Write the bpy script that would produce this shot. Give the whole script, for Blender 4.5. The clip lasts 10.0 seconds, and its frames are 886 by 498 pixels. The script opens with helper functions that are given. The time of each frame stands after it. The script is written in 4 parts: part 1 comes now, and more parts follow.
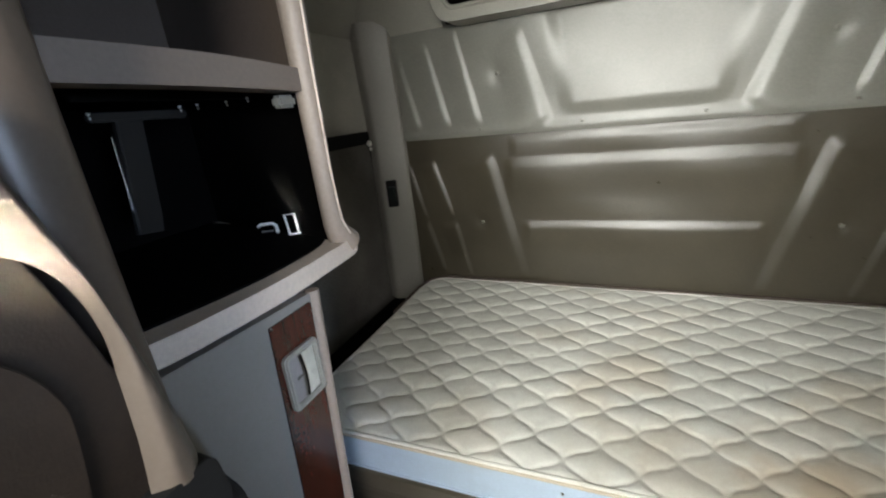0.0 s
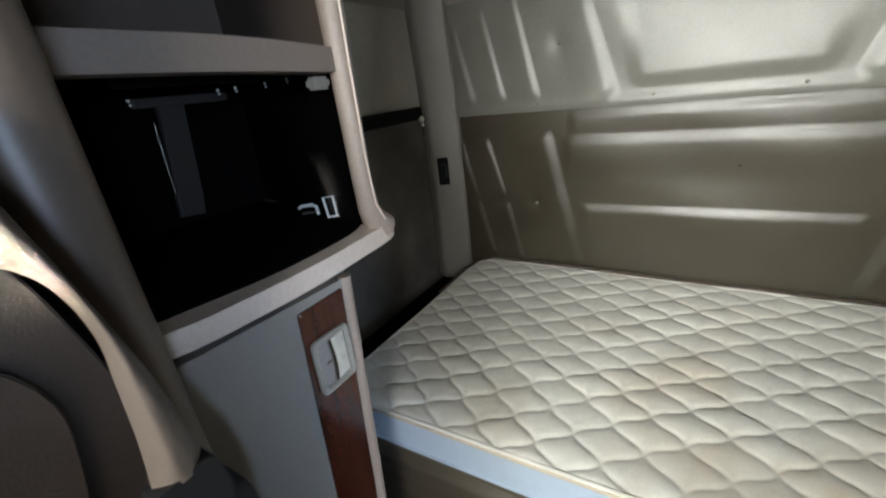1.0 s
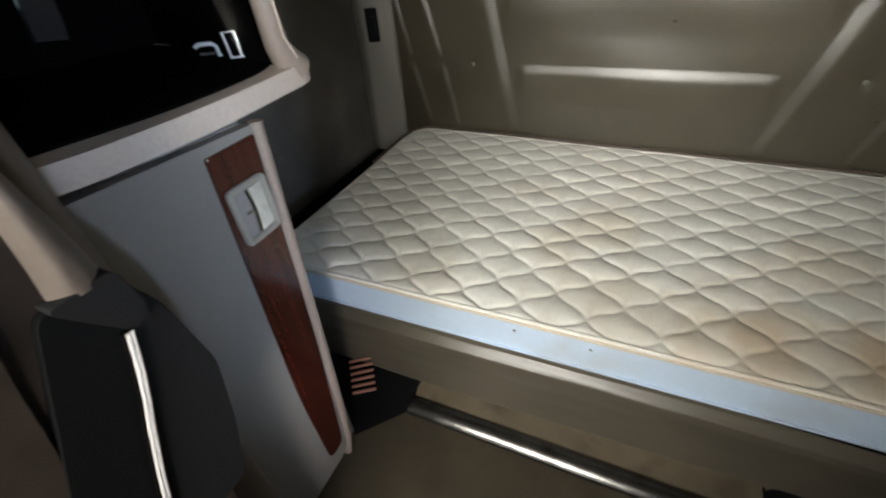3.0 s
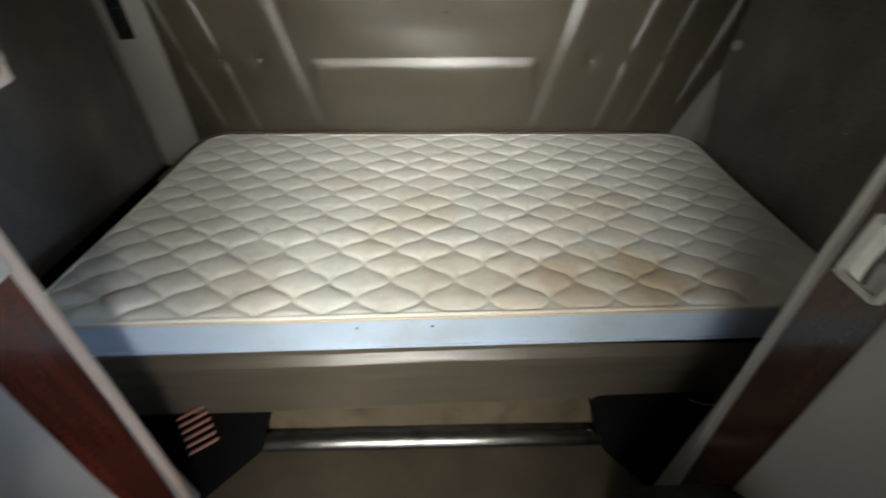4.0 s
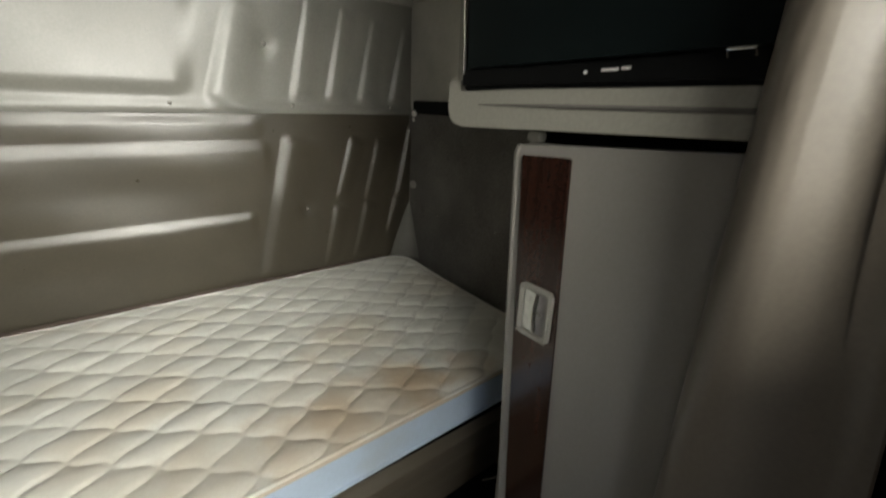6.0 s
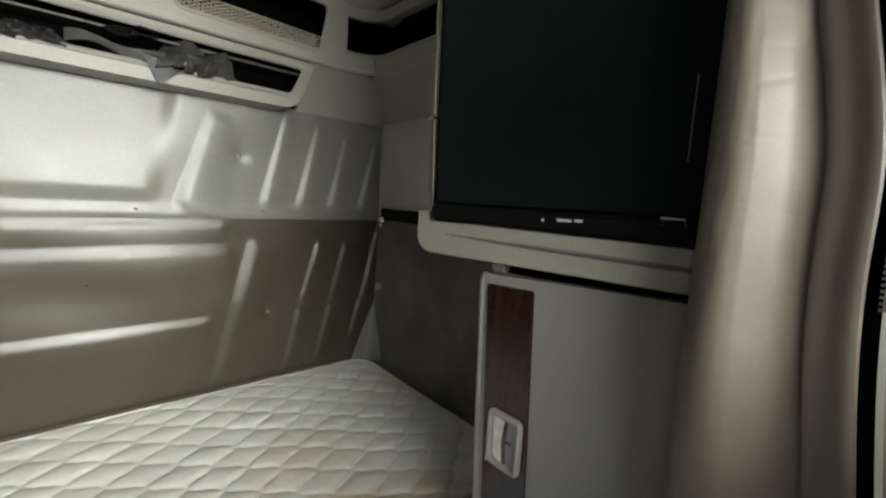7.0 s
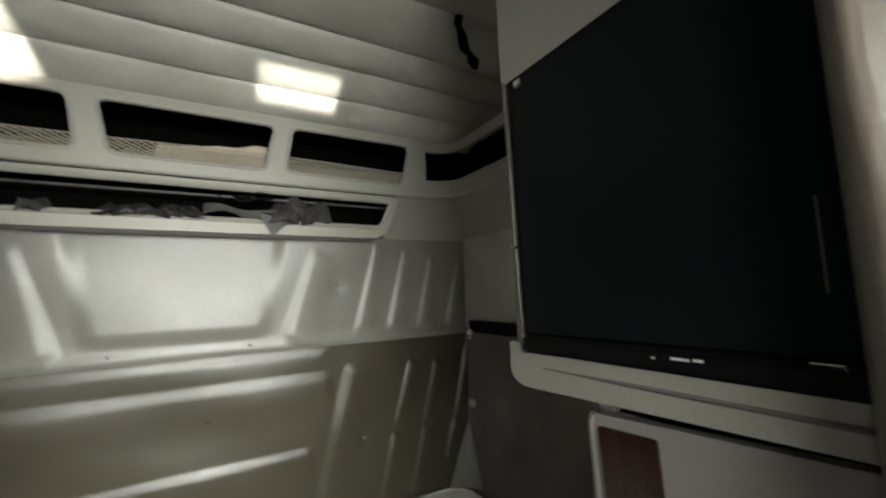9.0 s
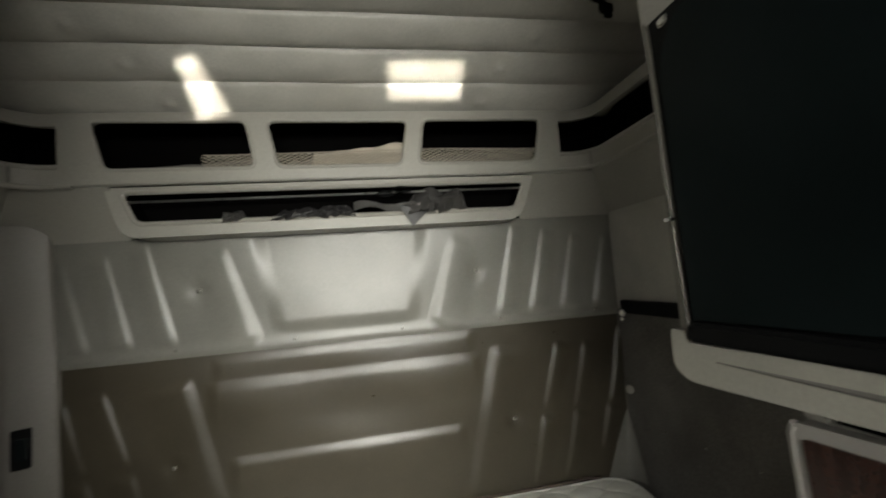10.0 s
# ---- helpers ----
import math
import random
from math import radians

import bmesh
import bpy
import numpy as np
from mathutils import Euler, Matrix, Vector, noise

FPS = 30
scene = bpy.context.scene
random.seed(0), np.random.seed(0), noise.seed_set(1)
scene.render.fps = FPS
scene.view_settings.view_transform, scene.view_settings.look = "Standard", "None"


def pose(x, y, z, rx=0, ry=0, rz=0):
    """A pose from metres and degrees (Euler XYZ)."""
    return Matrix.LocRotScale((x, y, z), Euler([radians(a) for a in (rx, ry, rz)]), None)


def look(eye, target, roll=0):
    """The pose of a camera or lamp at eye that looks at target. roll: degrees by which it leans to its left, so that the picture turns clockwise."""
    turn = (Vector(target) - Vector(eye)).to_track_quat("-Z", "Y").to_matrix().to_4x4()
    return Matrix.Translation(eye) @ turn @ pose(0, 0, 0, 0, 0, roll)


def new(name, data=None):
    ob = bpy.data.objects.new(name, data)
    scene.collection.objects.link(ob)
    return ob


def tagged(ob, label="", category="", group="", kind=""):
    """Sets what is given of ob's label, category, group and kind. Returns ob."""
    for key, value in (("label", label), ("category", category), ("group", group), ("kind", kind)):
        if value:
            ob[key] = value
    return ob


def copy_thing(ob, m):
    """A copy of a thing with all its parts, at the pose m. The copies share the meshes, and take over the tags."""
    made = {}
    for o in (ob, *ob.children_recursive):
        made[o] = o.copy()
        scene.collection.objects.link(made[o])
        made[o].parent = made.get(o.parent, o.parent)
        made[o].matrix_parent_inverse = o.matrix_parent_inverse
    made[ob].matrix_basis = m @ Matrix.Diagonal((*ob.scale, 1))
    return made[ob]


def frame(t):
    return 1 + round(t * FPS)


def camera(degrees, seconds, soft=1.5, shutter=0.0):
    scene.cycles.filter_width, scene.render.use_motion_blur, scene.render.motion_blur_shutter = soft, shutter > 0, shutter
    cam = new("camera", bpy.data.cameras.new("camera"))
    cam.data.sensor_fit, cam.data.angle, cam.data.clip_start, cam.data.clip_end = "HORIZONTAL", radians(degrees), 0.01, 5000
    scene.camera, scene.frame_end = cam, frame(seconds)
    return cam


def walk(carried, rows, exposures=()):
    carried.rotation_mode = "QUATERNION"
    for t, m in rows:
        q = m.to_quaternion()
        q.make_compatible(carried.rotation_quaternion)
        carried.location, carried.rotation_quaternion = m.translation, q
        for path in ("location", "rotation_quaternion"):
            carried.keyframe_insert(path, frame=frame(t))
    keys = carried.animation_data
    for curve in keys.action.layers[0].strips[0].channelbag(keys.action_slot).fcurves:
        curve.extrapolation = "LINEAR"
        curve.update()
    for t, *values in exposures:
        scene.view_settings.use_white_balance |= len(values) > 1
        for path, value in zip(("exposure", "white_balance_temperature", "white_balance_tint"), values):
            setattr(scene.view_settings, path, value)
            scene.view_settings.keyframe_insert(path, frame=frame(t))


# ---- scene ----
cam = camera(94.3, 10.0, soft=2.0, shutter=0.5)
PATH = [
    (0, (-0.051, -0.144, 1.34), (-0.84, 1.58, 0.701), -6.0),
    (0.5, (-0.03, -0.095, 1.357), (-1.002, 1.547, 0.758), -6.1),
    (1, (-0.029, -0.077, 1.353), (-1.062, 1.471, 0.622), -6.8),
    (1.5, (-0.027, -0.09, 1.336), (-1.062, 1.369, 0.442), -6.6),
    (2, (-0.011, -0.092, 1.316), (-0.98, 1.287, 0.239), -5.7),
    (3.5, (0.031, -0.089, 1.267), (-0.392, 1.405, 0.008), -2.9),
    (4, (0.054, -0.071, 1.253), (0.07, 1.49, 0.003), 0.2),
    (4.2, (0.052, -0.076, 1.251), (0.242, 1.494, 0.027), 0.8),
    (4.5, (0.061, -0.085, 1.244), (0.46, 1.491, 0.08), 0.4),
    (5, (0.067, -0.1, 1.245), (0.867, 1.43, 0.235), 0.6),
    (5.5, (0.079, -0.105, 1.249), (1.099, 1.383, 0.384), 0.5),
    (7, (0.063, -0.099, 1.338), (1.391, 1.378, 1.098), 3.4),
    (7.5, (0.05, -0.085, 1.366), (1.416, 1.373, 1.28), 4.0),
    (8, (0.053, -0.08, 1.38), (1.378, 1.418, 1.411), 2.8),
    (8.5, (0.052, -0.079, 1.399), (1.303, 1.478, 1.503), 0.9),
    (9, (0.068, -0.085, 1.415), (1.064, 1.636, 1.626), -2.2),
    (9.5, (0.096, -0.073, 1.429), (0.772, 1.797, 1.646), -4.1),
    (10, (0.097, -0.059, 1.429), (0.456, 1.903, 1.577), -4.6),
]
walk(cam, [(t, look(eye, target, roll)) for t, eye, target, roll in PATH],
     [(0, -0.05, 6550, 10), (2, -0.12, 6450, 10), (3.5, -0.02, 6800, 12), (4, 0.05, 6650, 10), (4.5, -0.03, 6550, 10), (5, -0.12, 6800, 12), (5.5, -0.16, 6850, 11), (7, 0.13, 6500, 9), (8, 0.13, 6450, 8), (9, -0.18, 6500, 8), (9.5, -0.46, 6700, 10), (10, -0.37, 6700, 10)])

# ---- daylight ----
world = bpy.data.worlds.new("world")
scene.world = world
world.use_nodes = True
wn = world.node_tree.nodes
sky = wn.new("ShaderNodeTexSky")
sky.sky_type = "NISHITA"
sky.sun_disc = False
sky.sun_elevation, sky.sun_rotation = radians(52), radians(168)
wn["Background"].inputs["Strength"].default_value = 0.05
world.node_tree.links.new(sky.outputs["Color"], wn["Background"].inputs["Color"])


def lamp(name, kind, m, energy, colour, shape="RECTANGLE", size=1.0, size_y=1.0, spread=math.pi, angle=0.01):
    data = bpy.data.lights.new(name, kind)
    data.energy, data.color = energy, colour
    if kind == "AREA":
        data.shape, data.size, data.size_y, data.spread = shape, size, size_y, spread
    else:
        data.angle = angle
    ob = new(name, data)
    ob.matrix_basis = m
    return ob


lamp("sun", "SUN", look((-0.5, -3, 4), (0, 0, 0)), 3.0, (1.0, 0.95, 0.88), angle=radians(0.5))
# sky light through the windscreen and the two door windows
lamp("windscreen_light", "AREA", look((0.12, -1.50, 1.72), (0.14, 1.45, 0.85)), 32, (0.99, 0.995, 0.93), shape="RECTANGLE", size=1.6, size_y=0.42, spread=radians(80))
lamp("door_window_light", "AREA", look((-1.17, -0.75, 1.50), (-0.30, 0.0, 1.42)), 0.5, (1.0, 0.97, 0.90), shape="RECTANGLE", size=0.6, size_y=0.3, spread=radians(90))
lamp("door_window_light", "AREA", look((2.2, -1.10, 1.45), (-0.90, 0.70, 0.45)), 12.0, (0.56, 0.73, 1.0), shape="RECTANGLE", size=0.5, size_y=0.4, spread=radians(60))
# open sky seen low through the two halves of the windscreen
lamp("windscreen_sky_light", "AREA", look((2.3, -3.2, 1.78), (-0.75, 0.60, 0.55)), 22, (0.93, 0.90, 0.89), shape="RECTANGLE", size=1.2, size_y=0.35, spread=radians(60))
lamp("windscreen_sky_light", "AREA", look((-2.5, -3.2, 1.78), (1.0, 1.0, 0.50)), 3, (0.78, 0.87, 1.0), shape="RECTANGLE", size=1.2, size_y=0.35, spread=radians(60))
# added narrow lamps, source not known, for sunlit patches on headliner and seat shoulder
lamp("added_beam_light", "AREA", look((0.50, -1.52, 1.66), (-0.405, -0.095, 1.312)), 0.8, (1.0, 0.94, 0.82), shape="RECTANGLE", size=0.12, size_y=0.07, spread=radians(3))
lamp("added_beam_light", "AREA", look((0.25, -1.35, 1.36), (0.345, 1.40, 2.165)), 0.4, (1.0, 0.95, 0.84), shape="RECTANGLE", size=0.27, size_y=0.11, spread=radians(0.9))
lamp("added_beam_light", "AREA", look((-0.42, -1.35, 1.36), (-0.435, 1.40, 2.13), 20), 0.28, (1.0, 0.95, 0.84), shape="RECTANGLE", size=0.11, size_y=0.17, spread=radians(0.9))


# ---- materials ----
def material(name, colour, rough=0.5, metal=0.0, vary=0.12, vary_scale=3.0, grain=0.0, grain_scale=300.0, spec=0.5, stain=None, stain_scale=4.0, stain_amount=0.4, coat=0.0, rough_vary=0.08, sheen=0.0, speckle=0.055):
    """Principled surface with broad variation, fine grain relief and optional stains."""
    m = bpy.data.materials.new(name)
    m.use_nodes = True
    nt = m.node_tree
    n, link = nt.nodes, nt.links.new
    b = n["Principled BSDF"]
    co = n.new("ShaderNodeTexCoord").outputs["Object"]
    broad = n.new("ShaderNodeTexNoise")
    broad.inputs["Scale"].default_value, broad.inputs["Detail"].default_value = vary_scale, 6
    link(co, broad.inputs["Vector"])
    ramp = n.new("ShaderNodeMapRange")
    ramp.inputs["From Min"].default_value, ramp.inputs["From Max"].default_value = 0.3, 0.7
    ramp.inputs["To Min"].default_value, ramp.inputs["To Max"].default_value = 1 - vary, 1 + vary
    link(broad.outputs["Fac"], ramp.inputs["Value"])
    mul = n.new("ShaderNodeVectorMath")
    mul.operation = "SCALE"
    mul.inputs[0].default_value = colour
    link(ramp.outputs["Result"], mul.inputs["Scale"])
    fine = n.new("ShaderNodeTexNoise")
    fine.inputs["Scale"].default_value, fine.inputs["Detail"].default_value = 150, 2
    link(co, fine.inputs["Vector"])
    fr = n.new("ShaderNodeMapRange")
    fr.inputs["From Min"].default_value, fr.inputs["From Max"].default_value = 0.3, 0.7
    fr.inputs["To Min"].default_value, fr.inputs["To Max"].default_value = 1 - speckle, 1 + speckle
    link(fine.outputs["Fac"], fr.inputs["Value"])
    mul2 = n.new("ShaderNodeVectorMath")
    mul2.operation = "SCALE"
    link(mul.outputs["Vector"], mul2.inputs[0])
    link(fr.outputs["Result"], mul2.inputs["Scale"])
    out = mul2.outputs["Vector"]
    if stain:
        sn = n.new("ShaderNodeTexNoise")
        sn.inputs["Scale"].default_value, sn.inputs["Detail"].default_value = stain_scale, 4
        link(co, sn.inputs["Vector"])
        sr = n.new("ShaderNodeMapRange")
        sr.inputs["From Min"].default_value, sr.inputs["From Max"].default_value = 0.52, 0.72
        sr.inputs["To Max"].default_value = stain_amount
        link(sn.outputs["Fac"], sr.inputs["Value"])
        mix = n.new("ShaderNodeMix")
        mix.data_type = "RGBA"
        mix.inputs["B"].default_value = (*stain, 1)
        link(sr.outputs["Result"], mix.inputs["Factor"])
        link(out, mix.inputs["A"])
        out = mix.outputs["Result"]
    link(out, b.inputs["Base Color"])
    b.inputs["Metallic"].default_value = metal
    b.inputs["Specular IOR Level"].default_value = spec
    b.inputs["Coat Weight"].default_value = coat
    b.inputs["Coat Roughness"].default_value = 0.12
    b.inputs["Sheen Weight"].default_value = sheen
    rr = n.new("ShaderNodeMapRange")
    rr.inputs["To Min"].default_value, rr.inputs["To Max"].default_value = max(0.03, rough - rough_vary), min(1, rough + rough_vary)
    wear = n.new("ShaderNodeTexNoise")
    wear.inputs["Scale"].default_value, wear.inputs["Detail"].default_value = vary_scale * 7, 5
    link(co, wear.inputs["Vector"])
    link(wear.outputs["Fac"], rr.inputs["Value"])
    link(rr.outputs["Result"], b.inputs["Roughness"])
    if grain:
        g = n.new("ShaderNodeTexNoise")
        g.inputs["Scale"].default_value, g.inputs["Detail"].default_value = grain_scale, 3
        link(co, g.inputs["Vector"])
        bump = n.new("ShaderNodeBump")
        bump.inputs["Strength"].default_value, bump.inputs["Distance"].default_value = grain, 0.002
        link(g.outputs["Fac"], bump.inputs["Height"])
        link(bump.outputs["Normal"], b.inputs["Normal"])
    return m


TAUPE = material("taupe_vinyl", (0.058, 0.049, 0.034), 0.34, spec=0.7, grain=0.25, grain_scale=420, vary=0.13, vary_scale=5.0, rough_vary=0.13, speckle=0.075)
VALANCE = material("valance_vinyl", (0.10, 0.085, 0.064), 0.34, spec=0.6, grain=0.12, grain_scale=420, vary=0.12, vary_scale=4.0, rough_vary=0.03, speckle=0.03)
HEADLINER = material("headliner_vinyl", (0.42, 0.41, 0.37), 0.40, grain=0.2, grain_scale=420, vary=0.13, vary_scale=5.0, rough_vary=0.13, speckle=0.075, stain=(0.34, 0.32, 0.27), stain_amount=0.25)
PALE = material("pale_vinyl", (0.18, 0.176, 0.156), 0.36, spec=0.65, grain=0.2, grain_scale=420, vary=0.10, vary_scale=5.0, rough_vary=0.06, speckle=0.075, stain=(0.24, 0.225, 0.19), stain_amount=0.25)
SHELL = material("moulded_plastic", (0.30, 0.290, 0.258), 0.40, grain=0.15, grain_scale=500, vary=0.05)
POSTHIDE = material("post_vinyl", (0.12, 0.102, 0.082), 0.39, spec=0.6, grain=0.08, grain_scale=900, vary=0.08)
# darker tone of post_vinyl, for the left post and the curtain piping
LEFTHIDE = material("post_vinyl_dark", (0.088, 0.067, 0.052), 0.40, grain=0.1, grain_scale=900, vary=0.08)
# beige trim darkened in colour, as less light falls on the rail
SHADETRIM = material("shaded_trim", (0.18, 0.145, 0.120), 0.45, grain=0.15, grain_scale=500, vary=0.06)
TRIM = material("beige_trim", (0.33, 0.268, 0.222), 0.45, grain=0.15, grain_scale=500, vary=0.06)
LAMINATE = material("grey_laminate", (0.255, 0.241, 0.223), 0.4, grain=0.08, grain_scale=700, vary=0.07, speckle=0.03)
WOOD = material("mahogany", (0.042, 0.0075, 0.0045), 0.17, vary=0.2, vary_scale=3, rough_vary=0.04, spec=0.4, speckle=0.2)
DARKWOOD = material("dark_wood", (0.024, 0.0095, 0.0065), 0.15, vary=0.2, vary_scale=3, rough_vary=0.04, spec=0.4, speckle=0.2)
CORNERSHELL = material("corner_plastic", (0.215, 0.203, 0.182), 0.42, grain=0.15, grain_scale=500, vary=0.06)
# beige trim lightened in colour, as more light falls on the counter
LITTRIM = material("lit_beige_trim", (0.64, 0.54, 0.455), 0.42, grain=0.15, grain_scale=500, vary=0.06)
CUBBYCLOTH = material("brown_grey_lining", (0.095, 0.074, 0.061), 0.85, grain=0.4, grain_scale=500, vary=0.2, spec=0.2)
LATCHCUP = material("latch_plastic", (0.26, 0.245, 0.24), 0.4, vary=0.08)
BRACKETMETAL = material("dark_bracket_metal", (0.014, 0.013, 0.012), 0.4, vary=0.15)
TRAY = material("tray_plastic", (0.29, 0.28, 0.245), 0.42, grain=0.15, grain_scale=500, vary=0.06)
PADDLE = material("brushed_paddle_metal", (0.66, 0.68, 0.65), 0.35, metal=0.5, vary=0.2, vary_scale=30)
PLATED = material("plated_metal", (0.86, 0.85, 0.82), 0.32, metal=0.4, vary=0.05)
CHROME = material("chrome", (0.75, 0.75, 0.74), 0.16, metal=1.0, vary=0.04)
STEEL = material("aluminium", (0.6, 0.6, 0.58), 0.3, metal=1.0, vary=0.15, vary_scale=12)
THRESH = material("worn_aluminium", (0.18, 0.174, 0.164), 0.23, metal=1.0, vary=0.4, vary_scale=9, rough_vary=0.09, stain=(0.03, 0.026, 0.02), stain_scale=9, stain_amount=0.9)
SCREW = material("screw", (0.2, 0.19, 0.17), 0.4, metal=0.8)
BLACK = material("black_plastic", (0.004, 0.0043, 0.0046), 0.55, spec=0.1, grain=0.1, grain_scale=600, rough_vary=0.12)
GLOSS = material("black_gloss", (0.0062, 0.0094, 0.0098), 0.33, vary=0.3, rough_vary=0.1, spec=0.07)
MATT = material("black_felt_and_shade", (0.0028, 0.0026, 0.0026), 0.95, grain=0.5, grain_scale=900, spec=0.03)
FELT = material("charcoal_felt", (0.14, 0.133, 0.121), 0.9, grain=0.8, grain_scale=500, vary=0.35, speckle=0.2, spec=0.15, stain=(0.12, 0.115, 0.11), stain_amount=0.4)
GREYCLOTH = material("grey_lining", (0.13, 0.123, 0.115), 0.9, grain=0.4, grain_scale=500, spec=0.2)
FLOORING = material("tan_flooring", (0.056, 0.043, 0.026), 0.75, grain=0.5, grain_scale=500, vary=0.25, vary_scale=6, stain=(0.08, 0.06, 0.035))
CREAM = material("cream_ticking", (0.735, 0.73, 0.68), 0.85, grain=0.4, grain_scale=900, vary=0.085, vary_scale=8.0, stain=(0.60, 0.50, 0.36), stain_scale=3.0, stain_amount=0.35, spec=0.2, sheen=0.1, speckle=0.03)


def streaks(m, low, high, scale):
    """Long wood figure along z, multiplied into a material's colour."""
    nt = m.node_tree
    n, link = nt.nodes, nt.links.new
    b = n["Principled BSDF"]
    src = b.inputs["Base Color"].links[0].from_socket
    mp = n.new("ShaderNodeMapping")
    mp.inputs["Scale"].default_value = (scale, scale, scale / 22)
    link(n.new("ShaderNodeTexCoord").outputs["Object"], mp.inputs["Vector"])
    nz = n.new("ShaderNodeTexNoise")
    nz.inputs["Scale"].default_value, nz.inputs["Detail"].default_value, nz.inputs["Distortion"].default_value = 1.0, 6, 0.8
    link(mp.outputs["Vector"], nz.inputs["Vector"])
    mr = n.new("ShaderNodeMapRange")
    mr.inputs["From Min"].default_value, mr.inputs["From Max"].default_value = 0.33, 0.67
    mr.inputs["To Min"].default_value, mr.inputs["To Max"].default_value = low, high
    link(nz.outputs["Fac"], mr.inputs["Value"])
    mul = n.new("ShaderNodeVectorMath")
    mul.operation = "SCALE"
    link(src, mul.inputs[0])
    link(mr.outputs["Result"], mul.inputs["Scale"])
    link(mul.outputs["Vector"], b.inputs["Base Color"])


streaks(WOOD, 0.7, 1.3, 60)
streaks(DARKWOOD, 0.75, 1.25, 60)


def add_patch(m, spots, colour):
    """Soak marks: soft uneven blots at given places, mixed over a material's colour."""
    nt = m.node_tree
    n, link = nt.nodes, nt.links.new
    b = n["Principled BSDF"]
    src = b.inputs["Base Color"].links[0].from_socket
    co = n.new("ShaderNodeTexCoord").outputs["Object"]
    wob = n.new("ShaderNodeTexNoise")
    wob.inputs["Scale"].default_value, wob.inputs["Detail"].default_value = 7, 5
    link(co, wob.inputs["Vector"])
    for (x, y, r, strength) in spots:
        d = n.new("ShaderNodeVectorMath")
        d.operation = "DISTANCE"
        d.inputs[1].default_value = (x, y, 0.5)
        link(co, d.inputs[0])
        add = n.new("ShaderNodeMath")
        add.operation = "MULTIPLY_ADD"
        add.inputs[1].default_value = 0.35
        link(wob.outputs["Fac"], add.inputs[0])
        link(d.outputs["Value"], add.inputs[2])
        mr = n.new("ShaderNodeMapRange")
        mr.interpolation_type = "SMOOTHSTEP"
        mr.inputs["From Min"].default_value, mr.inputs["From Max"].default_value = r + 0.175 + 0.05, r + 0.175 - 0.06
        mr.inputs["To Max"].default_value = strength
        link(add.outputs["Value"], mr.inputs["Value"])
        mix = n.new("ShaderNodeMix")
        mix.data_type = "RGBA"
        mix.inputs["B"].default_value = (*colour, 1)
        link(mr.outputs["Result"], mix.inputs["Factor"])
        link(src, mix.inputs["A"])
        src = mix.outputs["Result"]
    link(src, b.inputs["Base Color"])


add_patch(CREAM, [(0.62, 0.70, 0.10, 0.55), (0.52, 0.72, 0.16, 0.35), (0.80, 0.70, 0.09, 0.35), (0.30, 0.66, 0.13, 0.32), (0.00, 1.03, 0.11, 0.10), (-0.10, 0.92, 0.10, 0.12), (0.36, 0.86, 0.14, 0.15), (0.55, 1.05, 0.16, 0.18), (0.10, 0.70, 0.12, 0.2), (-0.42, 0.72, 0.09, 0.15)], (0.52, 0.36, 0.20))
BLUESIDE = material("pale_blue_ticking", (0.48, 0.585, 0.72), 0.6, grain=0.3, grain_scale=600, vary=0.12, stain=(0.42, 0.42, 0.40), stain_amount=0.5, speckle=0.03)
PIPING = material("cream_piping", (0.55, 0.48, 0.38), 0.7, grain=0.3, grain_scale=800)
COVER = material("charcoal_cover", (0.009, 0.0092, 0.010), 0.7, spec=0.2, grain=0.2, grain_scale=900)
BINDING = material("shaded_binding", (0.075, 0.055, 0.045), 0.8, grain=0.4, grain_scale=700, vary=0.35, vary_scale=6)
KICK = material("brown_kick_panel", (0.115, 0.090, 0.060), 0.38, grain=0.2, grain_scale=400, vary=0.3, vary_scale=7, rough_vary=0.12, stain=(0.035, 0.027, 0.018), stain_scale=9, stain_amount=0.7)
LEATHER = material("brown_leather", (0.021, 0.0150, 0.0113), 0.48, grain=0.12, grain_scale=420, vary=0.35, vary_scale=9, rough_vary=0.14, speckle=0.12, stain=(0.032, 0.025, 0.020), stain_scale=11, stain_amount=0.5)
SEAMHIDE = material("seam_leather", (0.045, 0.035, 0.028), 0.6, grain=0.08, grain_scale=1400, vary=0.2)
BEIGEHIDE = material("beige_leather", (0.092, 0.073, 0.060), 0.42, grain=0.12, grain_scale=1400, vary=0.1)
BAGCLOTH = material("grey_nylon", (0.060, 0.058, 0.056), 0.42, spec=0.45, grain=0.05, grain_scale=500, vary=0.3, vary_scale=14)
DARKCLOTH = material("dark_jacket_cloth", (0.030, 0.029, 0.030), 0.5, grain=0.2, grain_scale=500, vary=0.4, vary_scale=14)
NETTING = material("beige_net", (0.36, 0.325, 0.265), 0.7)
PAPER = material("cream_paper", (0.52, 0.46, 0.375), 0.6, vary=0.15, vary_scale=12)
WALLPAINT = material("grey_panel", (0.3, 0.29, 0.27), 0.6, grain=0.1)
# slat colour takes in the pinkish light on the louvres
SLAT = material("pink_lit_louvre", (0.42, 0.2, 0.15), 0.5)


# ---- mesh helpers ----
def link_mesh(name, bm, mat, sharp=38, smooth=True):
    me = bpy.data.meshes.new(name)
    bmesh.ops.recalc_face_normals(bm, faces=bm.faces)
    bm.to_mesh(me)
    bm.free()
    me.materials.append(mat)
    if smooth:
        me.polygons.foreach_set("use_smooth", [True] * len(me.polygons))
        me.set_sharp_from_angle(angle=radians(sharp))
    return new(name, me)


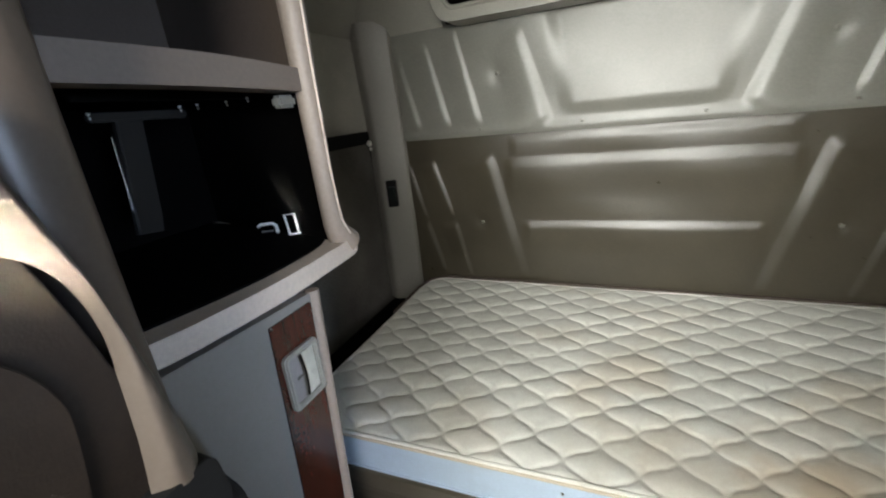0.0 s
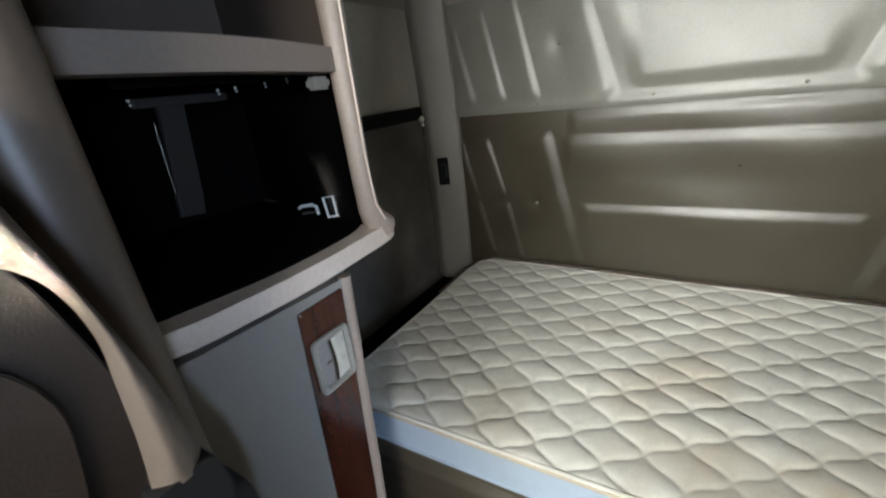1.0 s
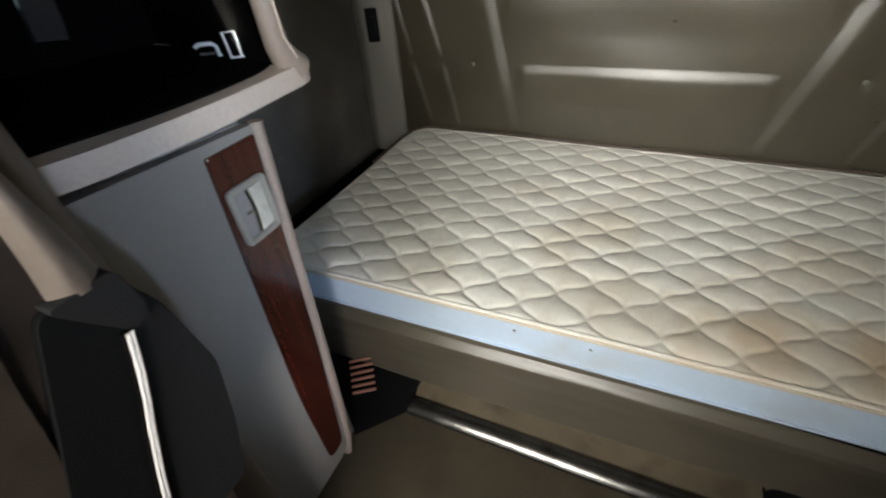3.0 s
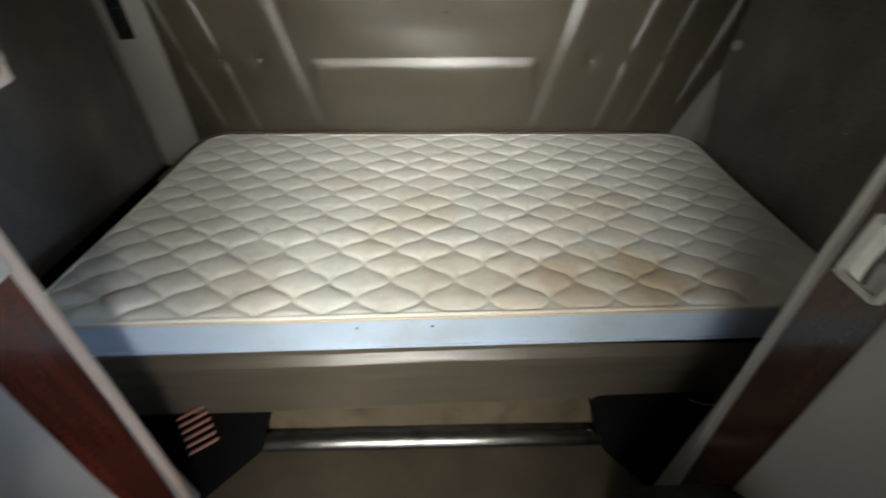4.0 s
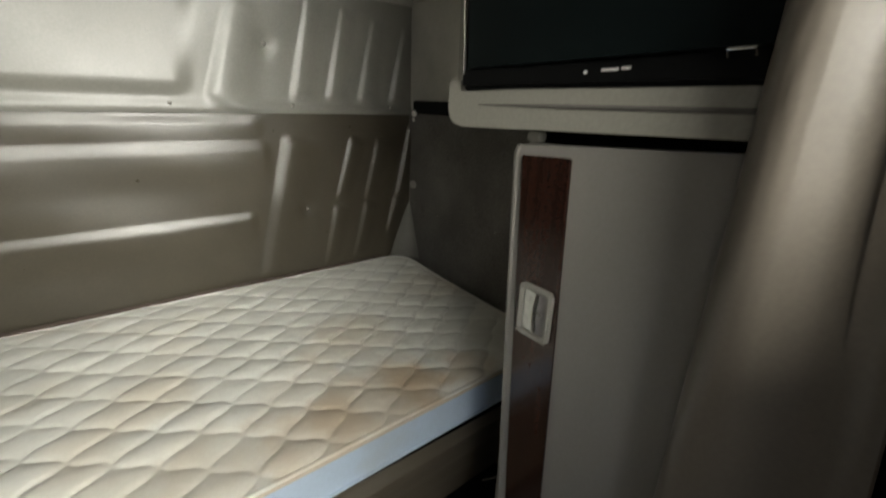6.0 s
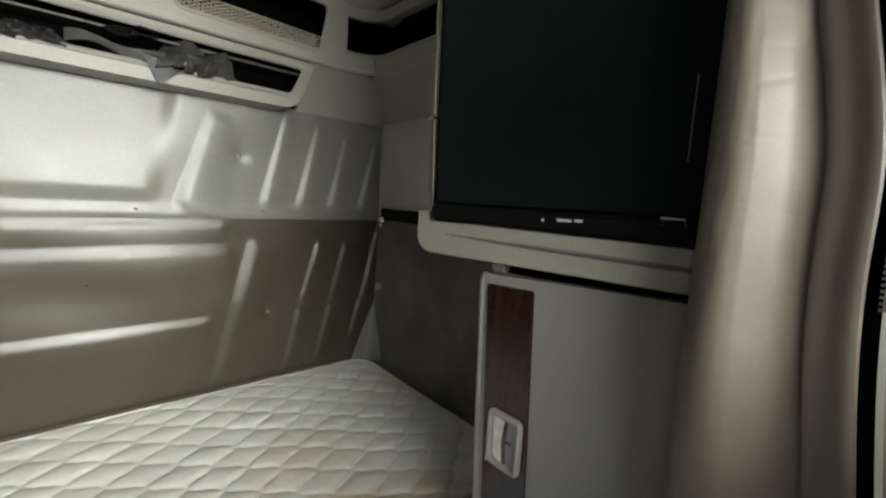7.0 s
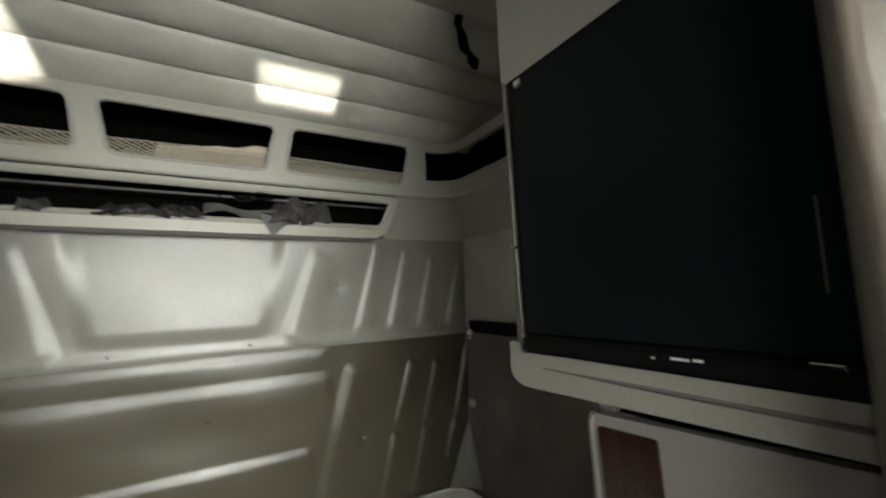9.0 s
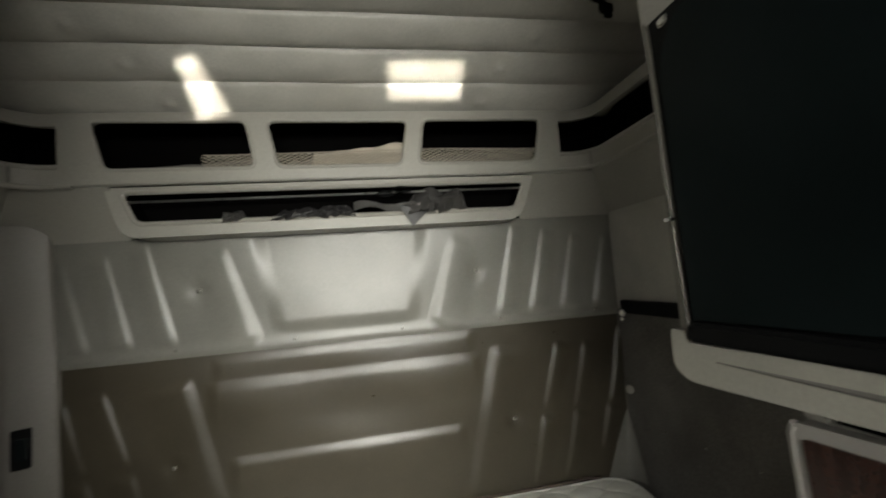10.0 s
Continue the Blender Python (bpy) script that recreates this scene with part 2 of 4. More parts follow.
def part(name, bm, mat, parent=None, label="", sharp=38):
    """One mesh object, in world coordinates, under a thing or under a part."""
    ob = link_mesh(name, bm, mat, sharp)
    if parent is not None:
        ob.parent = parent
        ob.matrix_parent_inverse = parent.matrix_basis.inverted() if parent.parent is None else Matrix()
    return tagged(ob, label)


def thing(name, base, label, category, group="", kind=""):
    """An Empty at a thing's base, to carry its parts."""
    ob = new(name)
    ob.empty_display_size = 0.05
    ob.matrix_basis = Matrix.Translation(base)
    return tagged(ob, label, category, group, kind)


def structure(name, bm, mat, label, category, sharp=38):
    return tagged(link_mesh(name, bm, mat, sharp), label, category, kind="structure")


def sheet(us, vs, f):
    """A grid surface over the values us and vs."""
    bm = bmesh.new()
    rows = [[bm.verts.new(f(u, v)) for v in vs] for u in us]
    for a, b in zip(rows, rows[1:]):
        for i in range(len(vs) - 1):
            bm.faces.new((a[i], b[i], b[i + 1], a[i + 1]))
    return bm


def span(a, b, n):
    return [a + (b - a) * i / n for i in range(n + 1)]


def block(x0, x1, y0, y1, z0, z1, bevel=0.004, segments=2, bm=None):
    """A box with rounded edges."""
    bm2 = bmesh.new()
    bmesh.ops.create_cube(bm2, size=1, matrix=Matrix.LocRotScale(((x0 + x1) / 2, (y0 + y1) / 2, (z0 + z1) / 2), None, (x1 - x0, y1 - y0, z1 - z0)))
    if bevel:
        bmesh.ops.bevel(bm2, geom=bm2.edges[:], offset=bevel, segments=segments, affect="EDGES", clamp_overlap=True)
    return bm2


def merge(*bms):
    me = bpy.data.meshes.new("tmp")
    out = bmesh.new()
    for b in bms:
        b.to_mesh(me)
        b.free()
        out.from_mesh(me)
    bpy.data.meshes.remove(me)
    return out


def rounded(pts, r, n=5):
    """A closed outline with its corners rounded."""
    out = []
    k = len(pts)
    for i in range(k):
        p, a, b = Vector(pts[i]), Vector(pts[i - 1]), Vector(pts[(i + 1) % k])
        rr = r[i] if isinstance(r, (list, tuple)) else r
        da, db = (a - p), (b - p)
        q = min(rr, da.length * 0.49, db.length * 0.49)
        s, e = p + da.normalized() * q, p + db.normalized() * q
        for j in range(n + 1):
            t = j / n
            out.append(tuple(s * (1 - t) ** 2 + p * 2 * t * (1 - t) + e * t * t))
    return out


def plate(outer, holes, f, w0, w1, bevel=0.0):
    """A flat plate with holes, from w0 to w1 along its normal; f maps (u, v, w) to the world."""
    bm = bmesh.new()
    edges = []
    for loop in (outer, *holes):
        vs = [bm.verts.new((u, v, w1)) for u, v in loop]
        edges += [bm.edges.new((vs[i - 1], vs[i])) for i in range(len(vs))]
    bmesh.ops.triangle_fill(bm, use_beauty=True, edges=edges)
    rim = [e for e in bm.edges if len(e.link_faces) == 1]
    got = bmesh.ops.extrude_face_region(bm, geom=bm.faces[:])
    bmesh.ops.translate(bm, verts=[v for v in got["geom"] if isinstance(v, bmesh.types.BMVert)], vec=(0, 0, w0 - w1))
    if bevel:
        rim = [e for e in rim if e.is_valid]
        bmesh.ops.bevel(bm, geom=rim, offset=bevel, segments=3, affect="EDGES", clamp_overlap=True)
    for v in bm.verts:
        v.co = f(*v.co)
    return bm


def tube(path, r, n=8, closed=False, flat=1.0, up=(0, 0, 1)):
    """A round or flattened bar along a path."""
    bm = bmesh.new()
    pts = [Vector(p) for p in path]
    rings = []
    for i, p in enumerate(pts):
        a = pts[i - 1] if (i or closed) else p
        b = pts[(i + 1) % len(pts)] if (i < len(pts) - 1 or closed) else p
        t = (b - a).normalized()
        s = t.cross(Vector(up))
        s = s.normalized() if s.length > 1e-5 else t.orthogonal().normalized()
        w = s.cross(t).normalized()
        rr = r[i] if isinstance(r, (list, tuple)) else r
        rings.append([bm.verts.new(p + (s * math.cos(k * math.tau / n) * rr + w * math.sin(k * math.tau / n) * rr * flat)) for k in range(n)])
    pairs = list(zip(rings, rings[1:])) + ([(rings[-1], rings[0])] if closed else [])
    for a, b in pairs:
        for k in range(n):
            bm.faces.new((a[k], a[(k + 1) % n], b[(k + 1) % n], b[k]))
    if not closed:
        bm.faces.new(rings[0]), bm.faces.new(rings[-1])
    return bm


def dome(p, r, h, normal, n=12):
    """A low round button or screw head on a surface."""
    bm = bmesh.new()
    bmesh.ops.create_uvsphere(bm, u_segments=n, v_segments=7, radius=1)
    m = Matrix.LocRotScale(p, Vector(normal).to_track_quat("Z", "Y"), (r, r, h))
    bmesh.ops.transform(bm, matrix=m, verts=bm.verts)
    return bm


def smooth01(a, b, t):
    t = max(0.0, min(1.0, (t - a) / (b - a)))
    return t * t * (3 - 2 * t)


def ridge(x, z, seg):
    """Height of a pressed pleat at (x, z): a crisp foot along (x0, z0) to (x1, z1), a swell beside it that dies away, tapered from end to end."""
    x0, z0, x1, z1, side, w, h, k0, k1 = seg
    dx, dz = x1 - x0, z1 - z0
    length = math.hypot(dx, dz)
    t = ((x - x0) * dx + (z - z0) * dz) / length
    if t < -0.05 or t > length + 0.05:
        return 0.0
    k = k0 + (k1 - k0) * max(0.0, min(1.0, t / length))
    q = side * ((x - x0) * dz - (z - z0) * dx) / length / (w * (0.4 + 0.6 * k))
    if q <= 0 or q > 4:
        return 0.0
    end = smooth01(-0.025, 0.025, t) * smooth01(-0.025, 0.025, length - t)
    return h * k * end * ((0.45 * (1 - (1 - q) ** 2) + 0.55 * q * q * (3 - 2 * q)) if q < 1 else 0.5 + 0.5 * math.cos((q - 1) * math.pi / 3))


# ---- shell ----
def flat_floor(x, y):
    return (x, y, 0.0015 * noise.noise((x * 3, y * 3, 0)))


structure("floor", sheet(span(-1.25, 1.25, 50), span(-1.7, 1.7, 68), flat_floor), FLOORING, "worn tan vinyl flooring, stained and scuffed", "floor")

LOW = [(-0.50, 1.205, 0.50, 1.205, 1, 0.034, 0.005, 1, 1), (-0.52, 1.115, 0.52, 1.117, 1, 0.05, 0.0075, 1, 1), (-0.45, 0.826, 0.44, 0.831, 1, 0.042, 0.008, 1, 1)]
for sx in (-1, 1):
    LOW += [(sx * x0, z0, sx * x1, z1, -sx, w, h, 1.0, 0.6) for x0, z0, x1, z1, w, h in
            ((0.578, 1.124, 0.435, 0.55, 0.055, 0.011), (0.869, 1.112, 0.797, 0.860, 0.028, 0.0078), (0.780, 0.808, 0.719, 0.54, 0.028, 0.0078), (1.000, 1.10, 0.937, 0.848, 0.028, 0.0078), (0.932, 0.81, 0.866, 0.56, 0.028, 0.0078))]
LOW += [(1.178, 1.16, 1.105, 0.84, -1, 0.026, 0.015, 1.0, 0.7), (1.093, 0.82, 1.050, 0.66, -1, 0.026, 0.012, 1.0, 0.5)]
HIGH = []
for sx in (-1, 1):
    HIGH.append((sx * 0.432, 1.61, sx * 0.318, 1.268, -sx, 0.055, 0.012, 0.4, 1.0))
    for k, top in ((0.706, 1.64), (0.845, 1.61), (0.982, 1.58), (1.135, 1.57)):
        if sx > 0 or k < 1.1:
            HIGH.append((sx * k, top, sx * (k - 0.24 * (top - 1.278)), 1.278, -sx, 0.033, 0.0095 if k < 1 else 0.014, 0.45, 1.0))


def rear_low(x, z):
    y = 1.668 - sum(ridge(x, z, s) for s in LOW)
    y += 0.004 * math.sin(x * 9 + z * 5) * math.sin(z * 11)
    for bx in (-0.655, 0.655):
        d = math.hypot(x - bx, z - 0.816)
        y += 0.006 * math.exp(-(d / 0.03) ** 2)
    return (x, y, z)


def rear_high(x, z):
    y = 1.656 - 0.018 * smooth01(1.25, 1.7, z) - sum(ridge(x, z, s) for s in HIGH)
    half = 0.262 + 0.17 * (z - 1.285)
    inside = smooth01(half + 0.036, half - 0.036, abs(x)) * smooth01(1.262, 1.325, z)
    y += (1.650 + 0.03 * (z - 1.45) - y) * inside
    y -= 0.005 * math.exp(-((z - 1.232) / 0.022) ** 2)
    for bx in (-0.545, 0.545):
        d = math.hypot(x - bx, z - 1.46)
        y += 0.007 * math.exp(-(d / 0.035) ** 2)
    y += 0.003 * math.sin(x * 7 + 1) * math.sin(z * 13)
    return (x, y, z)


wall_rear = structure("wall_rear", block(-1.27, 1.27, 1.80, 1.86, -0.05, 2.45, 0), WALLPAINT, "plain panel closing the rear of the sleeper", "wall")
low = part("lower_panel", sheet(span(-1.03, 1.205, 600), span(0.36, 1.222, 190), rear_low), TAUPE, wall_rear, "taupe padded vinyl wall panel with pressed pleats")
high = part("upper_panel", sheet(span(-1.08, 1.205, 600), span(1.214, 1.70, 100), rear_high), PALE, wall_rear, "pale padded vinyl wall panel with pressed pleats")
for x in (-0.633, -0.205, 0.216, 0.633, 1.08):
    part("screw", dome((x, rear_high(x, 1.245)[1], 1.245), 0.0065, 0.004, (0, -1, 0)), SCREW, high)
for x in (-0.545, 0.545):
    part("button", dome((x, rear_high(x, 1.46)[1], 1.46), 0.010, 0.006, (0, -1, 0)), PALE, high)
for x in (-0.655, 0.665):
    part("button", dome((x, rear_low(x, 0.816)[1], 0.816), 0.008, 0.005, (0, -1, 0)), PALE, low)

# sides: felt below, pale panel above, sloping in to the overhead shelf
for name, sx, x in (("wall_left", -1, -1.20), ("wall_right", 1, 1.195)):
    wall = structure(name, plate([(-1.7, -0.05), (1.80, -0.05), (1.80, 2.45), (-1.7, 2.45)], [[(-1.15, 0.95), (-0.4, 0.95), (-0.4, 1.68), (-1.15, 1.68)]],
                                 lambda u, v, w, x=x, sx=sx: (x + sx * w, u, v), 0.02, 0.06), WALLPAINT, "side wall of the truck cab with a door window opening", "wall")
    part("felt_lining", sheet(span(0.2, 1.68, 60), span(0.2, 1.235, 40), lambda y, z, x=x, sx=sx: (x - sx * 0.004 * noise.noise((y * 4, z * 4, sx)), y, z)), FELT, wall, "charcoal felt lining")
    # lighter headliner vinyl makes up for grazing light on the side walls
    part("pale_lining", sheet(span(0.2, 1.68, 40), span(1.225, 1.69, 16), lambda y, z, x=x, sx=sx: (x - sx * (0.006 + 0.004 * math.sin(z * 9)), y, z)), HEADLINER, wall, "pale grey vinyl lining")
    part("cove", sheet(span(0.2, 1.66, 40), span(0, 1, 10), lambda y, t, x=x, sx=sx: (x - sx * (0.004 + 0.15 * t ** 1.3), y, 1.665 + 0.175 * t)), SHELL, wall, "sloping moulded cove under the shelf")

# unseen front wall; opening heights are set to cut the sky light low
structure("wall_front", plate([(-1.27, -0.05), (1.27, -0.05), (1.27, 2.45), (-1.27, 2.45)], [[(-1.15, 0.95), (-0.02, 0.95), (-0.02, 1.43), (-1.15, 1.43)], [(0.02, 0.95), (1.15, 0.95), (1.15, 1.43), (0.02, 1.43)], [(-0.68, 1.50), (0.92, 1.50), (0.92, 1.92), (-0.68, 1.92)]],
                              lambda u, v, w: (u, -1.62 - w, v), 0, 0.05), WALLPAINT, "plain unseen front of the cab, windscreen openings shaped to cut the light", "wall")

# ceiling: padded cross pleats
SEAMS = [(1.53, 2.082), (1.40, 2.161), (1.30, 2.232), (1.20, 2.292), (1.02, 2.36), (0.5, 2.41), (-0.2, 2.42), (-1.0, 2.36), (-1.64, 2.1)]
CEIL_BUTTONS = [(-0.55, 0.5), (0.57, 0.5), (-0.62, 1.5), (0.62, 1.5), (-0.72, 2.5), (0.72, 2.5)]


def ceiling_at(x, s):
    k = min(int(s), len(SEAMS) - 2)
    t = s - k
    (y0, z0), (y1, z1) = SEAMS[k], SEAMS[k + 1]
    n = Vector((z1 - z0, -(y1 - y0))).normalized()
    puff = 0.020 * (math.sin(math.pi * t) ** 0.6 if 0 < t < 1 else 0)
    puff += 0.002 * math.sin(x * 8 + k) + 0.0022 * noise.noise((x * 9, s * 2.4, 5))
    for bx, bs in CEIL_BUTTONS:
        d = math.hypot(x - bx, (s - bs) * math.hypot(y1 - y0, z1 - z0))
        puff += -0.012 * math.exp(-(d / 0.055) ** 2) + 0.011 * math.exp(-(d / 0.020) ** 2)
    return (x, y0 + (y1 - y0) * t - abs(n.x) * puff, z0 + (z1 - z0) * t - abs(n.y) * puff)


steps = [k + t for k in range(4) for t in span(0, 1, 20)[:-1]] + [k + t for k in range(4, 8) for t in span(0, 1, 6)[:-1]] + [8.0]
structure("ceiling", sheet(span(-1.21, 1.21, 400), steps, ceiling_at), HEADLINER, "pale grey padded vinyl headliner with cross pleats", "ceiling")
structure("roof", block(-1.27, 1.27, -1.7, 1.86, 2.45, 2.50, 0), WALLPAINT, "outer roof skin of the cab", "roof")

# pale corner post with a switch plate
POST = rounded([(-1.20, 1.625), (-1.145, 1.590), (-1.01, 1.652), (-1.02, 1.69), (-1.20, 1.69)], [0.01, 0.02, 0.02, 0.01, 0.01])
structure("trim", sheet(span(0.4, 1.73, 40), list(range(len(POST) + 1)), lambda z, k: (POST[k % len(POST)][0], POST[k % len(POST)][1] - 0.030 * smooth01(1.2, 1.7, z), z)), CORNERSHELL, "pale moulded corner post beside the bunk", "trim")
sw = thing("wall_switch", (-1.08, 1.62, 0.90), "black rocker switch plate set in the corner post", "switch")
qn = Vector((0.42, -0.908, 0)).normalized()
qt = Vector((0.908, 0.42, 0))


def on_post(u, v, w):
    p = Vector((-1.098, 1.612, 0.972)) + qt * u + Vector((0, 0, v)) + qn * w
    return tuple(p)


part("plate", plate(rounded([(-0.026, -0.066), (0.026, -0.066), (0.026, 0.066), (-0.026, 0.066)], 0.008), [], on_post, -0.004, 0.008, 0.002), BLACK, sw)
part("rocker", plate(rounded([(-0.014, -0.035), (0.014, -0.035), (0.014, 0.035), (-0.014, 0.035)], 0.004), [], on_post, 0.004, 0.013, 0.002), GLOSS, sw)

# black side rails with a bright end cap
for sx, x, y0 in ((-1, -1.185, 0.6), (1, 1.18, 0.6)):
    rail = thing("bunk_rail", (x, 1.1, 1.23), "black steel bunk rail with bright pins on the side wall", "rail", "bunk rails")
    part("bar", block(x - 0.012, x + 0.012, y0, 1.60, 1.222, 1.278, 0.004), BLACK, rail)
    part("end_pin", dome((x - sx * 0.014, 1.585, 1.222), 0.015, 0.010, (-sx, -0.3, 0)), PLATED, rail, "bright metal pin")
    part("end_pin", dome((x - sx * 0.008, 1.60, 1.195), 0.008, 0.006, (-sx, -0.3, 0)), PLATED, rail, "bright metal pin")

# ---- overhead shelf ----
shelf = thing("overhead_shelf", (0, 1.49, 1.84), "pale moulded overhead shelf with rounded openings above the bunk", "shelf")
FY = 1.49


def front(u, v, w):
    return (u, FY - w - 0.03 * (v - 1.84), v)


OPEN = [[(-0.805, 2.057), (-0.765, 1.885), (-0.277, 1.882), (-0.303, 2.055)], [(-0.238, 2.053), (-0.203, 1.881), (0.246, 1.878), (0.281, 2.050)], [(0.337, 2.053), (0.311, 1.881), (0.788, 1.872), (0.822, 2.053)]]
holes = [rounded(o, 0.032) for o in OPEN]
part("face", plate([(-0.90, 1.837), (0.90, 1.830), (0.90, 2.087), (-0.90, 2.087)], holes, front, -0.014, 0.012, 0.004), SHELL, shelf)
for h in holes:
    part("rim", tube([front(u, v, 0.010) for u, v in h], 0.007, 8, closed=True, up=(0, -1, 0)), SHELL, shelf)


def corner_path(z, sx, off=0.0):
    pts = [(sx * 0.86, FY - 0.004 - off, z)]
    for a in span(0, 90, 8):
        pts.append((sx * (0.93 + (0.105 - off) * math.sin(radians(a))), FY - 0.105 + (0.101 - off) * math.cos(radians(a)), z))
    pts += [(sx * (1.035 - off), y, z) for y in (1.30, 1.0, 0.62)]
    return pts


def band(sx, z0, z1, thick=0.02):
    bm = bmesh.new()
    a, b = corner_path(z0, sx), corner_path(z1, sx)
    a2, b2 = corner_path(z0, sx, -thick), corner_path(z1, sx, -thick)
    rows = [[bm.verts.new(p) for p in q] for q in (a, b, b2, a2)]
    for i in range(len(a) - 1):
        for r in range(4):
            bm.faces.new((rows[r][i], rows[r][i + 1], rows[(r + 1) % 4][i + 1], rows[(r + 1) % 4][i]))
    bm.faces.new([r[0] for r in rows]), bm.faces.new([r[-1] for r in rows])
    return bm


for sx in (-1, 1):
    part("corner_rail", band(sx, 1.833, 1.905), SHELL, shelf)
    part("corner_rail", band(sx, 2.045, 2.088), SHELL, shelf)
    part("rim", tube(corner_path(1.905, sx), 0.008, 8), SHELL, shelf)
    part("rim", tube(corner_path(1.838, sx), 0.010, 8), SHELL, shelf)
    part("upright", plate(rounded([(0.84 * sx, 1.84), (0.885 * sx, 1.84), (0.875 * sx, 1.98), (0.885 * sx, 2.08), (0.84 * sx, 2.08)], 0.01), [], front, -0.016, 0.010), SHELL, shelf)
    part("seam_mark", block(sx * 1.01 - 0.002, sx * 1.01 + 0.002, FY - 0.052, FY - 0.045, 1.845, 1.90, 0), PALE, shelf)
# dark inside of the shelf: its shade is put in as black liner blocks
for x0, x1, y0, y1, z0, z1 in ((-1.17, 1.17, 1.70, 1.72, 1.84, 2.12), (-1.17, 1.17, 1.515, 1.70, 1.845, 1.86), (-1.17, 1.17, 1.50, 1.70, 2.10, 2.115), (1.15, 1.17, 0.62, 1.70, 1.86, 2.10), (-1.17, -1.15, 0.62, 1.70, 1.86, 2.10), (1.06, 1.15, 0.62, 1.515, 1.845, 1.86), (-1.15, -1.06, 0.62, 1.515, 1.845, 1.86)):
    part("liner", block(x0, x1, y0, y1, z0, z1, 0), MATT, shelf, "black liner painted as the shade inside the shelf")
for sx in (-1, 1):
    part("underside", sheet(span(0.76, 1.2, 20), span(0, 1, 10), lambda x, t, sx=sx: (sx * x, 1.635 - 0.135 * t, 1.665 + 0.172 * t ** 0.8)), SHELL, shelf)

# slot under the shelf with a raised lip
SLOT = [(-0.733, 1.816), (-0.686, 1.702), (0.696, 1.694), (0.745, 1.806)]
LIPS = [(-0.785, 1.834), (-0.73, 1.655), (0.715, 1.648), (0.785, 1.830)]
slot_hole = rounded(SLOT, 0.028)


def slotmap(u, v, w):
    return (u, 1.512 - w, v)


part("slot_frame", plate(rounded(LIPS, [0.01, 0.06, 0.06, 0.01], 8), [slot_hole], slotmap, -0.12, 0.0, 0.010), SHELL, shelf)
# black liners put the slot's inner shade into colour
part("liner", sheet(list(range(len(slot_hole) + 1)), (-0.022, -0.07, -0.118), lambda k, w: slotmap(slot_hole[k % len(slot_hole)][0] * 0.997, 1.755 + (slot_hole[k % len(slot_hole)][1] - 1.755) * 0.97, w)), MATT, shelf, "black liner painted as the shade inside the slot")
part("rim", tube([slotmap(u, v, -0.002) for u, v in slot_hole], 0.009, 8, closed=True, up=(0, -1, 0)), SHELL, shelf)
part("liner", block(-0.745, 0.755, 1.635, 1.645, 1.67, 1.835, 0), MATT, shelf, "black liner painted as the shade inside the slot")
part("liner", block(-0.72, 0.72, 1.536, 1.634, 1.672, 1.690, 0), MATT, shelf, "black liner painted as the shade inside the slot")
part("rod", tube([(-0.72, 1.535, 1.786), (0.74, 1.535, 1.783)], 0.0045, 8), STEEL, shelf, "thin bright hanging rod")

# ---- bunk ----
MX0, MX1, MY0, MY1, MZ0, MZ1 = -0.955, 1.135, 0.588, 1.650, 0.376, 0.515
bunk = thing("sleeper_bunk", (0.05, 1.1, 0.0), "taupe vinyl bunk with a padded valance under the mattress", "bunk")
E1 = 0.1635
E2 = 0.130
SKEW = 0.030


def slant(x, y):
    """The bunk's front edge runs slightly out of square with the rear wall."""
    return y + SKEW * (x + 0.79) * max(0.0, min(1.0, (MY1 - y) / (MY1 - MY0)))


VAL = [(0.62, 0.392), (0.616, 0.37), (0.620, 0.335), (0.619, 0.320), (0.608, 0.307), (0.597, 0.295), (0.596, 0.268), (0.602, 0.22), (0.601, 0.16), (0.596, 0.12), (0.590, 0.090), (0.596, 0.080), (0.64, 0.086)]


def valance(x, t):
    k = min(int(t), len(VAL) - 2)
    f = t - k
    (y0, z0), (y1, z1) = VAL[k], VAL[k + 1]
    return (x, y0 + (y1 - y0) * f + SKEW * (x + 0.79) + 0.0015 * math.sin(x * 5) + 0.0012 * noise.noise((x * 7, t * 1.3, 1)), z0 + (z1 - z0) * f + 0.004 * math.sin(x * 4 + 0.5) * (k > 7))


part("valance", sheet(span(-1.0, 1.19, 80), span(0, len(VAL) - 1, 72), valance), VALANCE, bunk, "padded taupe vinyl valance with a pressed crease", sharp=80)
part("deck", block(-1.19, 1.19, 0.64, 1.67, 0.35, 0.381, 0.003), MATT, bunk)
part("lower_panel", plate(rounded([(-0.435, 0.14), (-0.485, 0.012), (0.555, 0.012), (0.515, 0.14)], 0.006), [], lambda u, v, w: (u, 0.577 + 0.016 * (u + 0.45) + 0.50 * (v - 0.012) - w, v), -0.010, 0.006, 0.004), KICK, bunk, "brown kick panel below the valance")
part("back_panel", block(-1.19, 1.19, 1.15, 1.17, 0.0, 0.36, 0), MATT, bunk)

